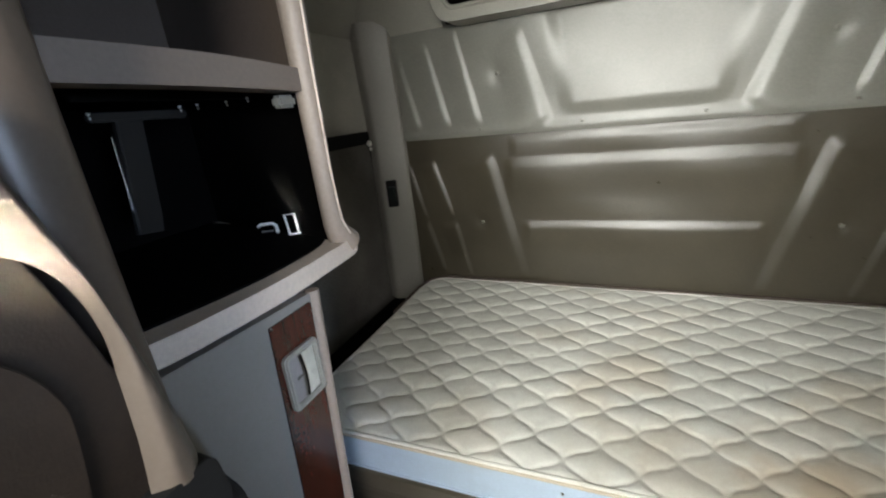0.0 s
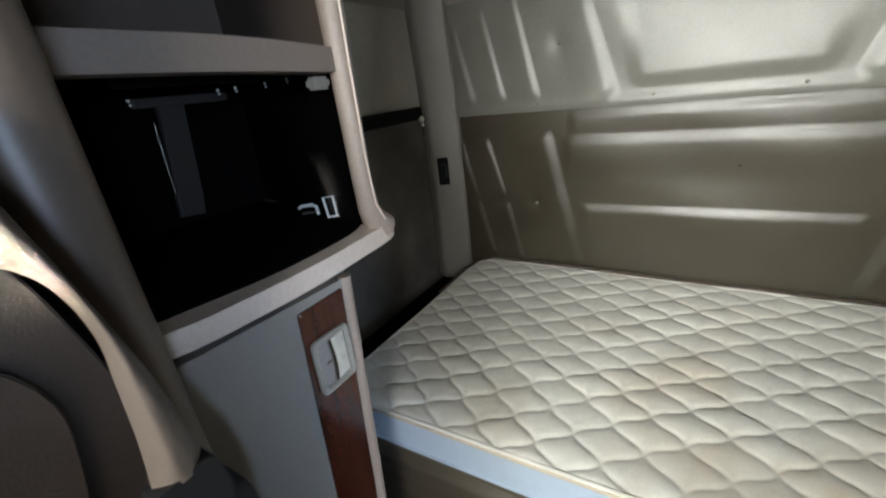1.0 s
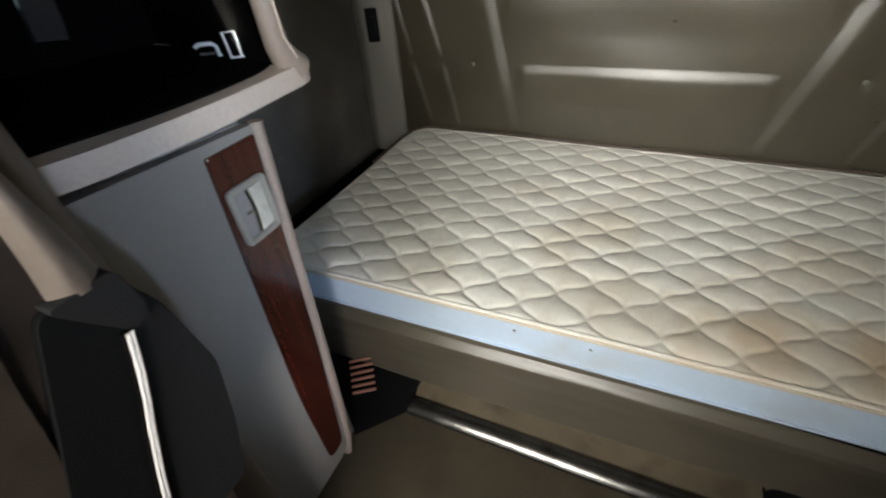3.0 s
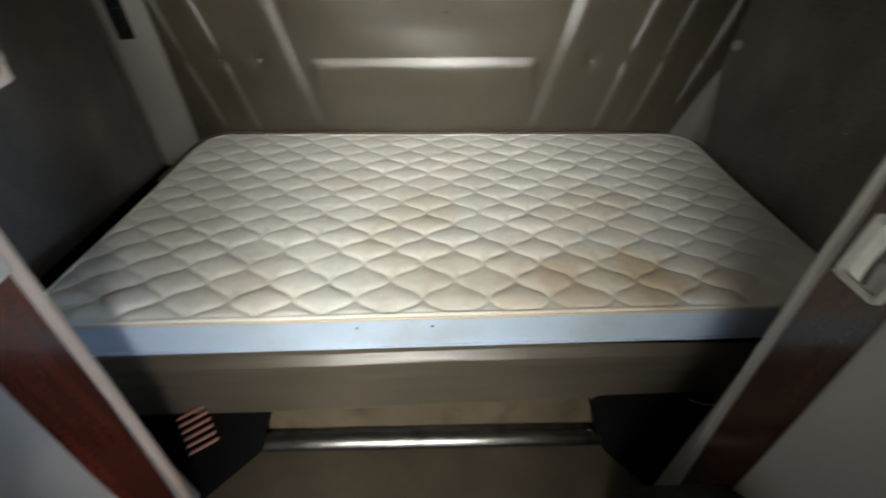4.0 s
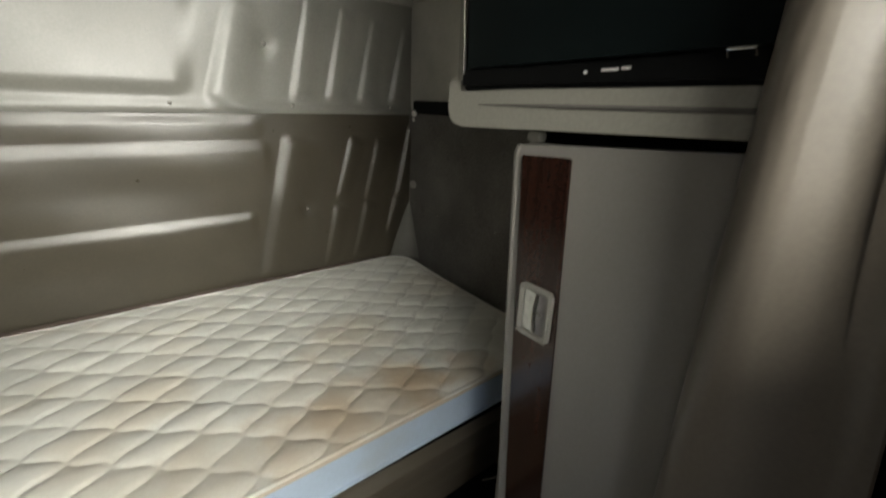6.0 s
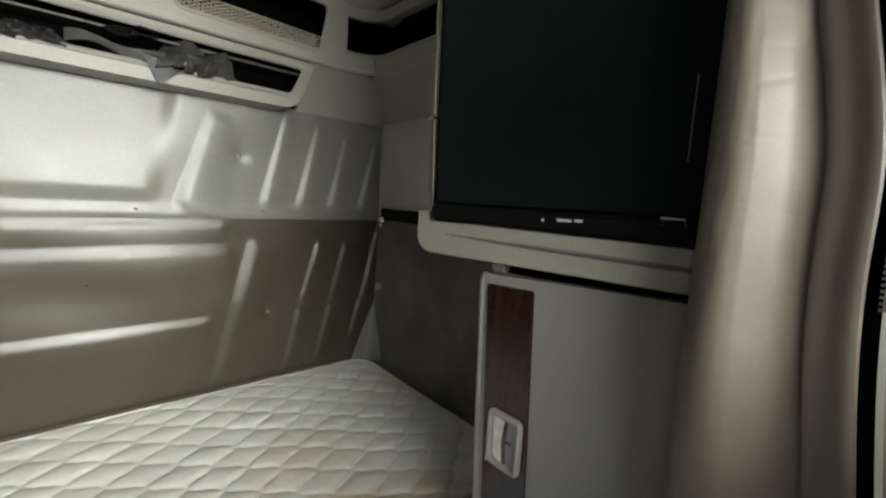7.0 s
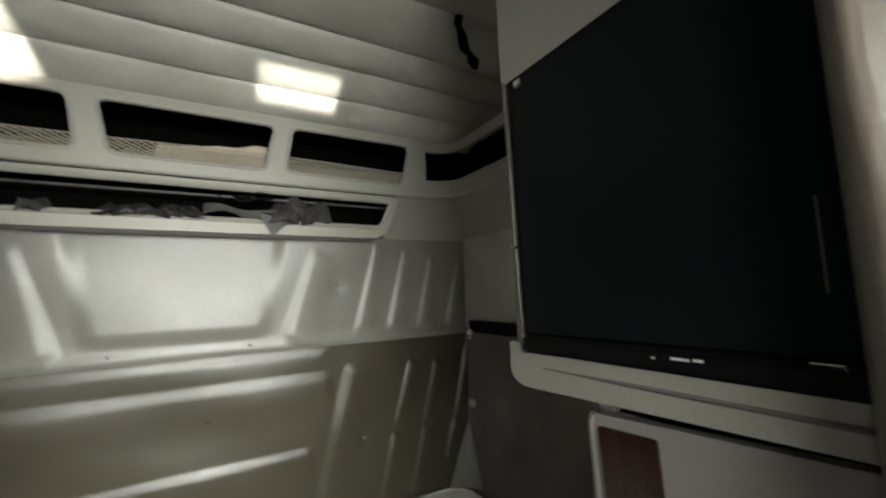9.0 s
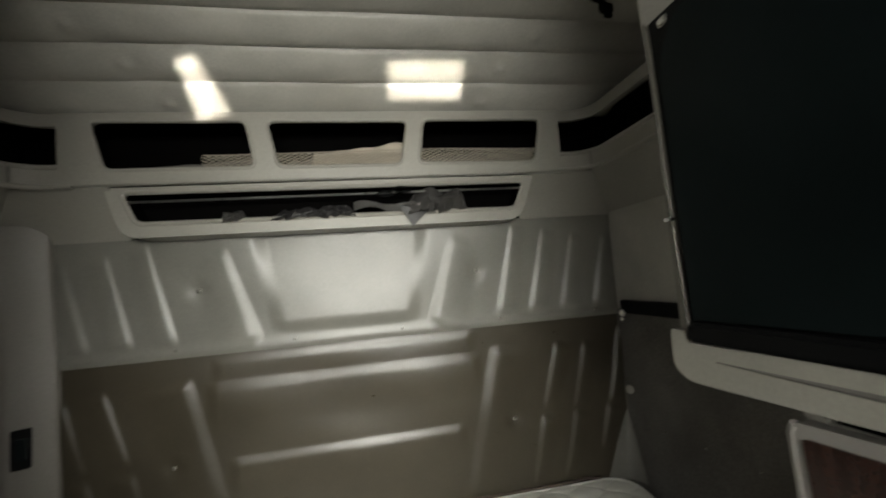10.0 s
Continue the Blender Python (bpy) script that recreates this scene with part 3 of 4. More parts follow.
def quilt(x, y):
    """Raised diamond quilting: narrow stitched grooves with a puffed pad between them."""
    wx = 0.010 * noise.noise((x * 3.1, y * 3.1, 11)) + 0.0015 * noise.noise((x * 11, y * 11, 5))
    wy = 0.010 * noise.noise((x * 3.1, y * 3.1, 23)) + 0.0015 * noise.noise((x * 11, y * 11, 9))
    u = (x + wx + 0.153) / E1 + (y + wy - 0.661) / E2
    v = (x + wx + 0.153) / E1 - (y + wy - 0.661) / E2
    u, v = u + 0.045 * math.sin(math.tau * v), v + 0.045 * math.sin(math.tau * u)
    a, b = abs(math.sin(math.pi * u)), abs(math.sin(math.pi * v))
    pad = 0.85 + 0.3 * noise.cell((math.floor(u) + 0.5, math.floor(v) + 0.5, 0.5))
    crisp = (1 - math.exp(-a * 3.6)) * (1 - math.exp(-b * 3.6))
    return pad * (0.55 * crisp + 0.45 * (a * b) ** 0.55)


def corner(x, y, r=0.11):
    """Draw a rectangle's corners in to a rounded plan."""
    cx = min(max(x, MX0 + r), MX1 - r)
    cy = min(max(y, MY0 + r), MY1 - r)
    dx, dy = x - cx, y - cy
    m = max(abs(dx), abs(dy))
    d = math.hypot(dx, dy)
    if dx and dy and d:
        return cx + dx * m / d, cy + dy * m / d
    return x, y


def top_point(x, y):
    px, py = corner(x, y)
    py = slant(px, py)
    edge = min(x - MX0, MX1 - x, y - MY0, MY1 - y)
    sag = 0.006 * noise.noise((px * 2.2, py * 2.2, 3)) * smooth01(0, 0.05, edge)
    fine = 0.0006 * noise.noise((px * 38, py * 38, 2)) + 0.0003 * noise.noise((px * 90, py * 90, 4))
    return (px, py, MZ1 - 0.014 + 0.012 * smooth01(1.2, 1.64, y) + 0.004 * smooth01(0, 0.05, edge) + 0.0104 * quilt(px, py) * smooth01(-0.012, 0.018, edge) + sag + fine)


mat = thing("mattress", ((MX0 + MX1) / 2, 1.1, MZ0), "stained cream quilted mattress with pale blue sides on the bunk", "mattress")
part("top", sheet(span(MX0, MX1, 460), span(MY0, MY1, 260), top_point), CREAM, mat, "cream diamond-quilted top with tan stains", sharp=180)


def outline(inset=0.0, n=40):
    a, b, c, d = MX0 + inset, MX1 - inset, MY0 + inset, MY1 - inset
    pts = [(x, c) for x in span(a, b, n)[:-1]] + [(b, y) for y in span(c, d, n // 2)[:-1]] + [(x, d) for x in span(b, a, n)[:-1]] + [(a, y) for y in span(d, c, n // 2)[:-1]]
    return [(px, slant(px, py)) for px, py in (corner(x, y, 0.11) for x, y in pts)]


ring2 = outline(n=80)
SIDE = [(0.000, MZ1 - 0.014), (-0.003, MZ1 - 0.02), (0.005, MZ1 - 0.03), (0.003, MZ1 - 0.06), (0.001, MZ1 - 0.09), (0.004, MZ0 + 0.012), (0.000, MZ0 + 0.004), (0.02, MZ0)]
bm = bmesh.new()
cx, cy = (MX0 + MX1) / 2, (MY0 + MY1) / 2
rows = []
for off, z in SIDE:
    rows.append([bm.verts.new((x - math.copysign(off, x - cx) * (abs(x - cx) > 0.9), y - math.copysign(off, y - cy) * (abs(y - cy) > 0.4) + 0.0025 * noise.noise((x * 6, z * 20, y)), z + 0.003 * noise.noise((x * 3, y * 3, z)) + 0.012 * smooth01(1.2, 1.64, y) * (z > 0.45))) for x, y in ring2])
for a, b in zip(rows, rows[1:]):
    for i in range(len(a)):
        bm.faces.new((a[i - 1], a[i], b[i], b[i - 1]))
bm.faces.new(rows[-1])
side = part("border", bm, BLUESIDE, mat, "pale blue woven border", sharp=60)
part("piping", tube([(x + 0.000, y - 0.002, MZ1 - 0.022 + 0.012 * smooth01(1.2, 1.64, y)) for x, y in ring2], 0.0055, 8, closed=True), PIPING, mat, "cream corded edge")
part("piping", tube([(x, y, MZ1 - 0.013 + 0.012 * smooth01(1.2, 1.64, y) + 0.003 * noise.noise((x * 3, y * 3, 0))) for x, y in ring2], 0.0055, 8, closed=True), CREAM, mat, "cream corded edge")
part("piping", tube([(x, y, MZ0 + 0.006) for x, y in ring2], 0.004, 8, closed=True), BLUESIDE, mat, "cream corded edge")
# rear cord; its dark colour includes the shade in the wall gap
part("binding", tube([(-0.957, 1.25, 0.517), (-0.956, 1.50, 0.522), (-0.938, 1.598, 0.524), (-0.885, 1.645, 0.526)] + [(x, 1.653, 0.5265 + 0.002 * noise.noise((x * 5, 0, 8))) for x in span(-0.82, 1.02, 40)], 0.0058, 8), BINDING, mat, "brown rear binding, painted darker for the shade at the wall")
for x in (-0.153, 0.035):
    part("eyelet", dome((x, slant(x, MY0) - 0.001, 0.458), 0.0038, 0.002, (0, -1, 0)), SCREW, mat, "small metal vent eyelet")

# ---- floor edge, heater box and foot wells ----
strip = thing("threshold_strip", (0.03, 0.55, 0), "bright aluminium threshold strip on the floor before the bunk", "strip")
NOSE = [(0.570, -0.004), (0.524, -0.004), (0.519, 0.002), (0.521, 0.006), (0.555, 0.026), (0.574, 0.025)]
part("strip", plate([(y, z) for y, z in NOSE], [], lambda u, v, w: (w, u + 0.014 * (w + 0.45), v + 0.004), -0.475, 0.545), THRESH, strip, "sloping polished nosing")
part("lip", tube([(-0.475, 0.519, 0.006), (0.545, 0.533, 0.006)], 0.004, 8), THRESH, strip, "rounded front lip")


def well(sx, name, label, category):
    t = thing(name, (sx * 0.70, 0.5, 0), label, category)
    d = 0.0 if sx < 0 else 0.065
    pts = [(0.60 + d, 0.385, 0.004), (0.485 + d, 0.515, 0.004), (0.455 + d * 0.8, 0.66, 0.118), (0.90, 0.66, 0.118), (0.90, 0.385, 0.004)]
    bm = bmesh.new()
    a = [bm.verts.new((sx * x, y, z)) for x, y, z in pts]
    b = [bm.verts.new((sx * x, y + 0.02, 0.0)) for x, y, z in pts]
    bm.faces.new(a), bm.faces.new(b)
    for i in range(5):
        bm.faces.new((a[i - 1], a[i], b[i], b[i - 1]))
    part("cover", bm, BLACK, t)
    return t


box = well(-1, "heater_box", "black plastic heater box with a louvred vent on the floor", "heater")
fbox = well(1, "floor_box", "black plastic floor box under the bunk corner", "box")
for i in range(6):
    c = Vector((-0.690, 0.588, 0.102)).lerp(Vector((-0.632, 0.508, 0.058)), i / 5)
    d = Vector((0.038, 0.016, 0.012))
    part("louvre", tube([c - d, c + d], 0.0060, 6, flat=0.6), SLAT, box, "pale louvre slat with pinkish light in its colour")
part("edge", tube([(0.665, 0.385, 0.006), (0.55, 0.515, 0.006), (0.507, 0.66, 0.120)], 0.004, 6), BLACK, fbox, "worn rounded plastic edge")
wire = thing("cable", (0.85, 0.6, 0.12), "thin pale cable hanging under the bunk valance", "cable")
part("strand", tube([(0.80, 0.60, 0.135), (0.84, 0.59, 0.128), (0.89, 0.60, 0.105), (0.93, 0.62, 0.10)], 0.0022, 6), SHELL, wire)

# ---- cabinets beside the bunk ----
def latch(parent, fmap, y0, y1, z0, z1, hinge_far):
    """A recessed paddle latch: bezel, cup, paddle, pivot and screw."""
    l = part("latch", plate(rounded([(y0, z0), (y1, z0), (y1, z1), (y0, z1)], 0.014), [rounded([(y0 + 0.010, z0 + 0.010), (y1 - 0.010, z0 + 0.010), (y1 - 0.010, z1 - 0.010), (y0 + 0.010, z1 - 0.010)], 0.008)], fmap, 0.0, 0.010, 0.003), SHELL, parent, "pale bezel of a recessed paddle latch")
    part("cup", plate([(y0 + 0.006, z0 + 0.006), (y1 - 0.006, z0 + 0.006), (y1 - 0.006, z1 - 0.006), (y0 + 0.006, z1 - 0.006)], [], fmap, -0.004, 0.001), LATCHCUP, l, "pale grey moulded cup")
    w = (y1 - y0)
    a, b = (y0 + w * 0.45, y1 - 0.012)
    part("paddle", plate(rounded([(a, z0 + 0.014), (b, z0 + 0.014), (b, z1 - 0.013), (a, z1 - 0.013)], 0.004), [], lambda u, v, ww: fmap(u, v, ww + 0.004 * (b - u) / (b - a)), 0.0015, 0.004, 0.001), PADDLE, l, "bright metal paddle")
    part("lever", tube([fmap(a - 0.001 + 0.004 * math.sin(math.pi * q), z0 + 0.016 + (z1 - z0 - 0.030) * q, 0.006) for q in span(0, 1, 10)], 0.0046, 8, up=(1, 0, 0)), CHROME, l, "curved chrome lever edge")
    part("pivot_arm", tube([fmap(y0 + w * 0.28, (z0 + z1) / 2, 0.004), fmap(a, (z0 + z1) / 2 + 0.002, 0.005)], 0.002, 6), SCREW, l)
    part("pivot", dome(fmap(y0 + w * 0.36, (z0 + z1) / 2, 0.003), 0.0032, 0.003, (1, 0, 0)), SCREW, l)
    part("screw", dome(fmap(y1 - 0.003, z0 + 0.004, 0.008), 0.0035, 0.002, (1, 0, 0)), CHROME, l)
    return l


def face(x0, sgn):
    return lambda u, v, w: (x0 + sgn * w, u, v)


# left cabinet
LX = -0.59
fl = face(LX, 1)
left = thing("cabinet", (-0.88, 0.25, 0), "grey laminate cabinet with a dark red wood strip and chrome latch", "cabinet", "bunk side cabinets")
part("body", block(-1.18, LX - 0.022, 0.02, 0.40, 0.0, 1.045, 0.004), LAMINATE, left)
part("door", plate(rounded([(0.03, 0.02), (0.345, 0.02), (0.412, 1.036), (0.03, 1.052)], [0.01, 0.05, 0.012, 0.01]), [], fl, -0.02, 0.0, 0.004), LAMINATE, left, "grey laminate door panel", sharp=15)
part("edge_trim", tube([fl(y, z, -0.004) for y, z in ((0.335, 0.0), (0.352, 0.06), (0.366, 0.2), (0.385, 0.5), (0.402, 0.8), (0.417, 1.038))], 0.013, 10, up=(1, 0, 0)), TRIM, left, "pale rounded edge trim")
wl = part("wood_strip", plate(rounded([(0.268, 0.085), (0.325, 0.085), (0.366, 0.48), (0.399, 1.022), (0.294, 1.021), (0.262, 0.40)], [0.028, 0.028, 0.1, 0.004, 0.004, 0.1]), [], fl, 0.0, 0.004, 0.0015), WOOD, left, "glossy dark red mahogany strip", sharp=15)
latch(wl, face(LX + 0.004, 1), 0.299, 0.386, 0.843, 0.958, True)
part("strip_pin", dome(fl(0.297, 1.018, 0.004), 0.003, 0.002, (1, 0, 0)), CHROME, wl)

# counter and media cubby above it
top = thing("countertop", (-0.88, 0.3, 1.06), "beige counter with a rolled front edge and black mat", "counter")
CO = rounded([(-1.18, 0.02), (-0.635, 0.02), (-0.583, 0.12), (-0.565, 0.32), (-0.585, 0.585), (-0.66, 0.64), (-1.18, 0.66)], [0.01, 0.01, 0.08, 0.2, 0.12, 0.12, 0.01], 10)
part("slab", plate(CO, [], lambda u, v, w: (u, v, w), 1.061, 1.098, 0.016), LITTRIM, top, "beige moulded slab with rolled edge")
part("mat", plate(rounded([(-1.17, 0.03), (-0.655, 0.03), (-0.602, 0.30), (-0.618, 0.505), (-0.70, 0.62), (-1.17, 0.63)], [0.01, 0.02, 0.2, 0.06, 0.04, 0.01], 6), [], lambda u, v, w: (u, v, w), 1.094, 1.103, 0.003), MATT, top, "black felt mat")

cubby = thing("media_cubby", (-0.88, 0.35, 1.10), "beige framed cubby with a black recess and an open shelf above", "cubby")
part("post", tube([(-0.606, 0.562, 1.088), (-0.604, 0.545, 1.105), (-0.602, 0.528, 1.135), (-0.600, 0.520, 1.20), (-0.600, 0.520, 1.40), (-0.600, 0.522, 1.60), (-0.602, 0.528, 1.9), (-0.605, 0.53, 2.34)], [0.032, 0.028, 0.022, 0.019, 0.021, 0.025, 0.029, 0.030], 14, up=(1, 0, 0)), TRIM, cubby, "rounded beige front post")
part("post_bead", tube([(-0.578, 0.545, 1.112), (-0.580, 0.527, 1.15), (-0.5795, 0.520, 1.25), (-0.577, 0.519, 1.45), (-0.573, 0.520, 1.7), (-0.572, 0.522, 2.3)], 0.0022, 6, up=(1, 0, 0)), LITTRIM, cubby, "thin pale bead along the post")
part("cross_rail", plate(rounded([(0.05, 1.407), (0.30, 1.405), (0.516, 1.397), (0.518, 1.436), (0.34, 1.450), (0.05, 1.451)], [0.01, 0.1, 0.014, 0.018, 0.1, 0.01]), [], face(-0.612, 1), -0.03, 0.018, 0.010), SHADETRIM, cubby, "beige rounded cross rail")
def cubby_box(z0, z1, mat, label):
    part("back_lining", block(-1.14, -1.12, 0.03, 0.68, z0, z1, 0), mat, cubby, label)
    part("end_lining", plate([(-0.628, 0.530), (-1.13, 0.66), (-1.13, 0.675), (-0.628, 0.545)], [], lambda u, v, w: (u, v, w), z0, z1), mat, cubby, label)
    part("near_lining", block(-1.14, -0.63, 0.02, 0.04, z0, z1, 0), mat, cubby, label)
    part("top_lining", block(-1.14, -0.628, 0.03, 0.54, z1 - 0.012, z1, 0), mat, cubby, label)


cubby_box(1.10, 1.425, MATT, "black felt lining")
cubby_box(1.432, 2.30, CUBBYCLOTH, "grey brown cloth lining")
part("shelf_board", block(-1.12, -0.63, 0.04, 0.54, 1.426, 1.436, 0), CUBBYCLOTH, cubby, "grey cloth covered shelf")
part("clip", block(-0.640, -0.615, 0.462, 0.506, 1.372, 1.394, 0.006), PALE, cubby, "small pale plastic clip")
arm = thing("screen_bracket", (-0.9, 0.4, 1.12), "dark metal screen bracket with bright studs inside the recess", "bracket")
part("bar", block(-0.81, -0.795, 0.252, 0.414, 1.374, 1.388, 0.003), BRACKETMETAL, arm)
part("arm", plate([(0.290, 1.374), (0.333, 1.374), (0.316, 1.215), (0.310, 1.185), (0.268, 1.190), (0.272, 1.22)], [], face(-0.805, 1), -0.006, 0.006, 0.002), BRACKETMETAL, arm)
part("arm_edge", tube([(-0.796, 0.274, 1.35), (-0.796, 0.269, 1.233)], 0.0008, 6), SCREW, arm, "thin bright edge")
for y, z in ((0.233, 1.384), (0.376, 1.390), (0.410, 1.392), (0.474, 1.396), (0.527, 1.402)):
    stud = merge(dome((-0.760, y, z), 0.0026, 0.0034, (1, -0.3, 0)), dome((-0.760, y + 0.001, z - 0.006), 0.0019, 0.0026, (1, -0.3, 0)))
    part("stud", stud, PLATED, arm, "bright stud")
part("top_bar", block(-0.78, -0.765, 0.22, 0.545, 1.402, 1.416, 0.002), BLACK, arm)
bx = Vector((0.66, 0.75, 0))
bn = Vector((0.75, -0.66, 0.0))


def bpoint(o, u, v, w=0.0):
    return tuple(Vector(o) + bx * u + Vector((0, 0, v)) + bn * w)


bk = thing("strap_buckle", (-0.735, 0.55, 1.103), "chrome strap buckle standing on the black mat", "buckle", "strap buckles")
o = (-0.743, 0.542, 1.104)
part("frame", tube([bpoint(o, u, v) for u, v in ((0, 0.002), (0.020, 0.002), (0.018, 0.048), (-0.004, 0.048))], 0.0030, 8, closed=True, up=bn), PLATED, bk)
part("catch", plate(rounded([(0.020, 0.004), (0.052, 0.002), (0.055, 0.040), (0.022, 0.044)], 0.006), [], lambda u, v, w: bpoint(o, u, v, w), -0.006, 0.006, 0.002), SCREW, bk)
part("rivet", dome(bpoint(o, 0.042, 0.026, 0.007), 0.004, 0.002, bn), PLATED, bk)
part("strap", tube([bpoint(o, 0.0, 0.003, 0.004), bpoint(o, 0.03, 0.003, 0.006), bpoint(o, 0.06, 0.004, 0.0)], 0.004, 8, flat=0.5), PLATED, bk)
hk = thing("strap_hook", (-0.825, 0.53, 1.103), "pale metal strap hook standing on the black mat", "hook")
o = (-0.824, 0.534, 1.098)
part("bend", tube([bpoint(o, u, v) for u, v in ((-0.004, 0.026), (0.004, 0.031), (0.028, 0.030), (0.036, 0.024), (0.038, 0.0))], 0.0042, 8, up=bn), PLATED, hk)
part("foot", tube([bpoint(o, 0.002, 0.013), bpoint(o, 0.03, 0.012)], 0.0028, 6), SCREW, hk)

# right cabinet
RX = 0.632
fr = face(RX, -1)
right = thing("cabinet", (0.92, 0.22, 0), "tall grey laminate cabinet with a dark wood strip and chrome latch", "cabinet", "bunk side cabinets")
part("body", block(RX + 0.022, 1.18, 0.02, 0.415, 0.0, 1.21, 0.004), LAMINATE, right)
part("door", plate(rounded([(0.02, 0.03), (0.36, 0.03), (0.416, 1.206), (0.02, 1.228)], [0.01, 0.04, 0.012, 0.01]), [], fr, -0.02, 0.0, 0.004), LAMINATE, right, "grey laminate door panel", sharp=15)
part("edge_trim", tube([fr(y, z, -0.007) for y, z in ((0.315, 0.02), (0.345, 0.10), (0.366, 0.2), (0.382, 0.45), (0.405, 0.9), (0.418, 1.190), (0.412, 1.202))], 0.009, 10, up=(1, 0, 0)), LAMINATE, right, "pale rounded edge trim")
wr = part("wood_strip", plate(rounded([(0.265, 0.10), (0.335, 0.10), (0.362, 0.5), (0.400, 1.189), (0.298, 1.194), (0.262, 0.42)], [0.028, 0.028, 0.1, 0.006, 0.006, 0.1]), [], fr, 0.0, 0.004, 0.0015), DARKWOOD, right, "glossy dark brown wood strip", sharp=15)
latch(wr, face(RX - 0.004, -1), 0.294, 0.369, 0.858, 0.963, True)
heap = thing("duffel_bag", (0.57, 0.17, 0), "dark grey cloth bag slumped on the floor by the cabinet", "bag")
HP = rounded([(0.365, 0.0), (0.352, 0.10), (0.285, 0.355), (0.19, 0.455), (0.085, 0.545), (0.01, 0.57), (0.005, 0.0)], [0.01, 0.05, 0.09, 0.08, 0.06, 0.03, 0.01], 6)
bm = plate(HP, [], lambda u, v, w: (w, u, v), 0.500, 0.626, 0.035)
part("body", bm, COVER, heap, sharp=180)
part("strap", tube([(0.505, 0.33, 0.16), (0.497, 0.26, 0.27), (0.495, 0.17, 0.34), (0.498, 0.08, 0.38)], 0.006, 8, flat=0.4), BLACK, heap)

# panelled upper cabinet on the right with a moulded tray below
upper = thing("media_cabinet", (0.9, 0.3, 1.23), "black fronted upper cabinet over a pale moulded tray", "cabinet")
part("tray", plate(rounded([(0.0, 1.243), (0.56, 1.228), (0.592, 1.246), (0.590, 1.312), (0.555, 1.312), (0.553, 1.292), (0.0, 1.306)], [0.005, 0.02, 0.02, 0.006, 0.004, 0.006, 0.004]), [], face(0.62, -1), -0.05, 0.012, 0.008), TRAY, upper, "pale moulded tray with rolled lip")
# the groove's shade is put in as a dark raised tube
part("groove", tube([(0.608, y, 1.270 + 0.002 * (0.5 - y)) for y in (0.06, 0.3, 0.50)], [0.004, 0.004, 0.001], 6), GREYCLOTH, upper)
# black block painted as the shade between tray and lower cabinet
part("shadow_gap", block(0.66, 0.70, 0.02, 0.40, 1.208, 1.24, 0), MATT, upper)
part("hinge_block", block(0.640, 0.66, 0.375, 0.405, 1.212, 1.228, 0.003), SHELL, upper)
part("front_panel", plate(rounded([(0.0, 1.336), (0.536, 1.332), (0.545, 1.765), (0.50, 1.835), (0.0, 1.84)], [0.004, 0.006, 0.03, 0.03, 0.004]), [], face(0.615, -1), -0.012, 0.006, 0.003), GLOSS, upper, "flat black panel")
part("frame", plate([(0.0, 1.290), (0.556, 1.290), (0.574, 1.860), (0.0, 1.864)], [], face(0.625, -1), -0.02, 0.004, 0.003), BLACK, upper, "black surround")
part("lip", block(0.600, 0.628, 0.0, 0.545, 1.296, 1.328, 0.006), BLACK, upper)
part("edge_strip", tube([(0.618, 0.560, 1.325), (0.618, 0.568, 1.52), (0.618, 0.580, 1.862)], 0.0028, 8, up=(1, 0, 0)), SCREW, upper, "thin metal edge strip")
part("hinge_stub", block(0.608, 0.620, 0.560, 0.575, 1.498, 1.504, 0.001), CHROME, upper)
part("side_panel", merge(block(0.628, 1.18, 0.57, 0.592, 1.25, 2.36, 0.003), block(0.628, 1.18, 0.0, 0.58, 1.24, 1.26, 0)), TRAY, upper)
part("fascia", plate([(0.0, 1.862), (0.590, 1.858), (0.592, 2.38), (0.0, 2.38)], [], face(0.622, -1), -0.02, 0.0), SHELL, upper, "pale panel above the black front")
part("clip", block(0.602, 0.610, 0.508, 0.530, 1.822, 1.838, 0.003), CHROME, upper, "small bright catch")
part("door_gap", block(0.6078, 0.609, 0.0815, 0.0832, 1.40, 1.50, 0), SCREW, upper)
# thin plated blocks put in as glints along the black lip
for y, z, w in ((0.272, 1.316, 0.002), (0.235, 1.318, 0.012), (0.212, 1.319, 0.006)):
    part("painted_glint", block(0.5985, 0.6005, y - w, y + w, z - 0.0022, z + 0.0012, 0), PLATED, upper)
part("pull", tube([(0.598, 0.072, 1.324), (0.592, 0.072, 1.331), (0.592, 0.098, 1.331), (0.598, 0.098, 1.324)], 0.0014, 6), CHROME, upper)

# ---- padded posts at the sleeper opening ----
def padded_post(name, x, y, r, sx, label):
    t = thing(name, (x, y, 0), label, "post", "sleeper opening posts")
    prof = []
    for a in span(0, 360, 40)[:-1]:
        c, s = math.cos(radians(a)), math.sin(radians(a))
        prof.append((math.copysign(abs(c) ** 0.85, c) * r, math.copysign(abs(s) ** 0.85, s) * r * 0.85))
    zs = span(0, 2.36, 60)
    bm = bmesh.new()
    rows = [[bm.verts.new((x + px * (1 + 0.03 * noise.noise((k, z * 3, 0))) + 0.004 * math.sin(z * 4), y + py, z)) for k, (px, py) in enumerate(prof)] for z in zs]
    for a, b in zip(rows, rows[1:]):
        for i in range(len(prof)):
            bm.faces.new((a[i - 1], a[i], b[i], b[i - 1]))
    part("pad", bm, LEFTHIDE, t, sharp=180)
    return t


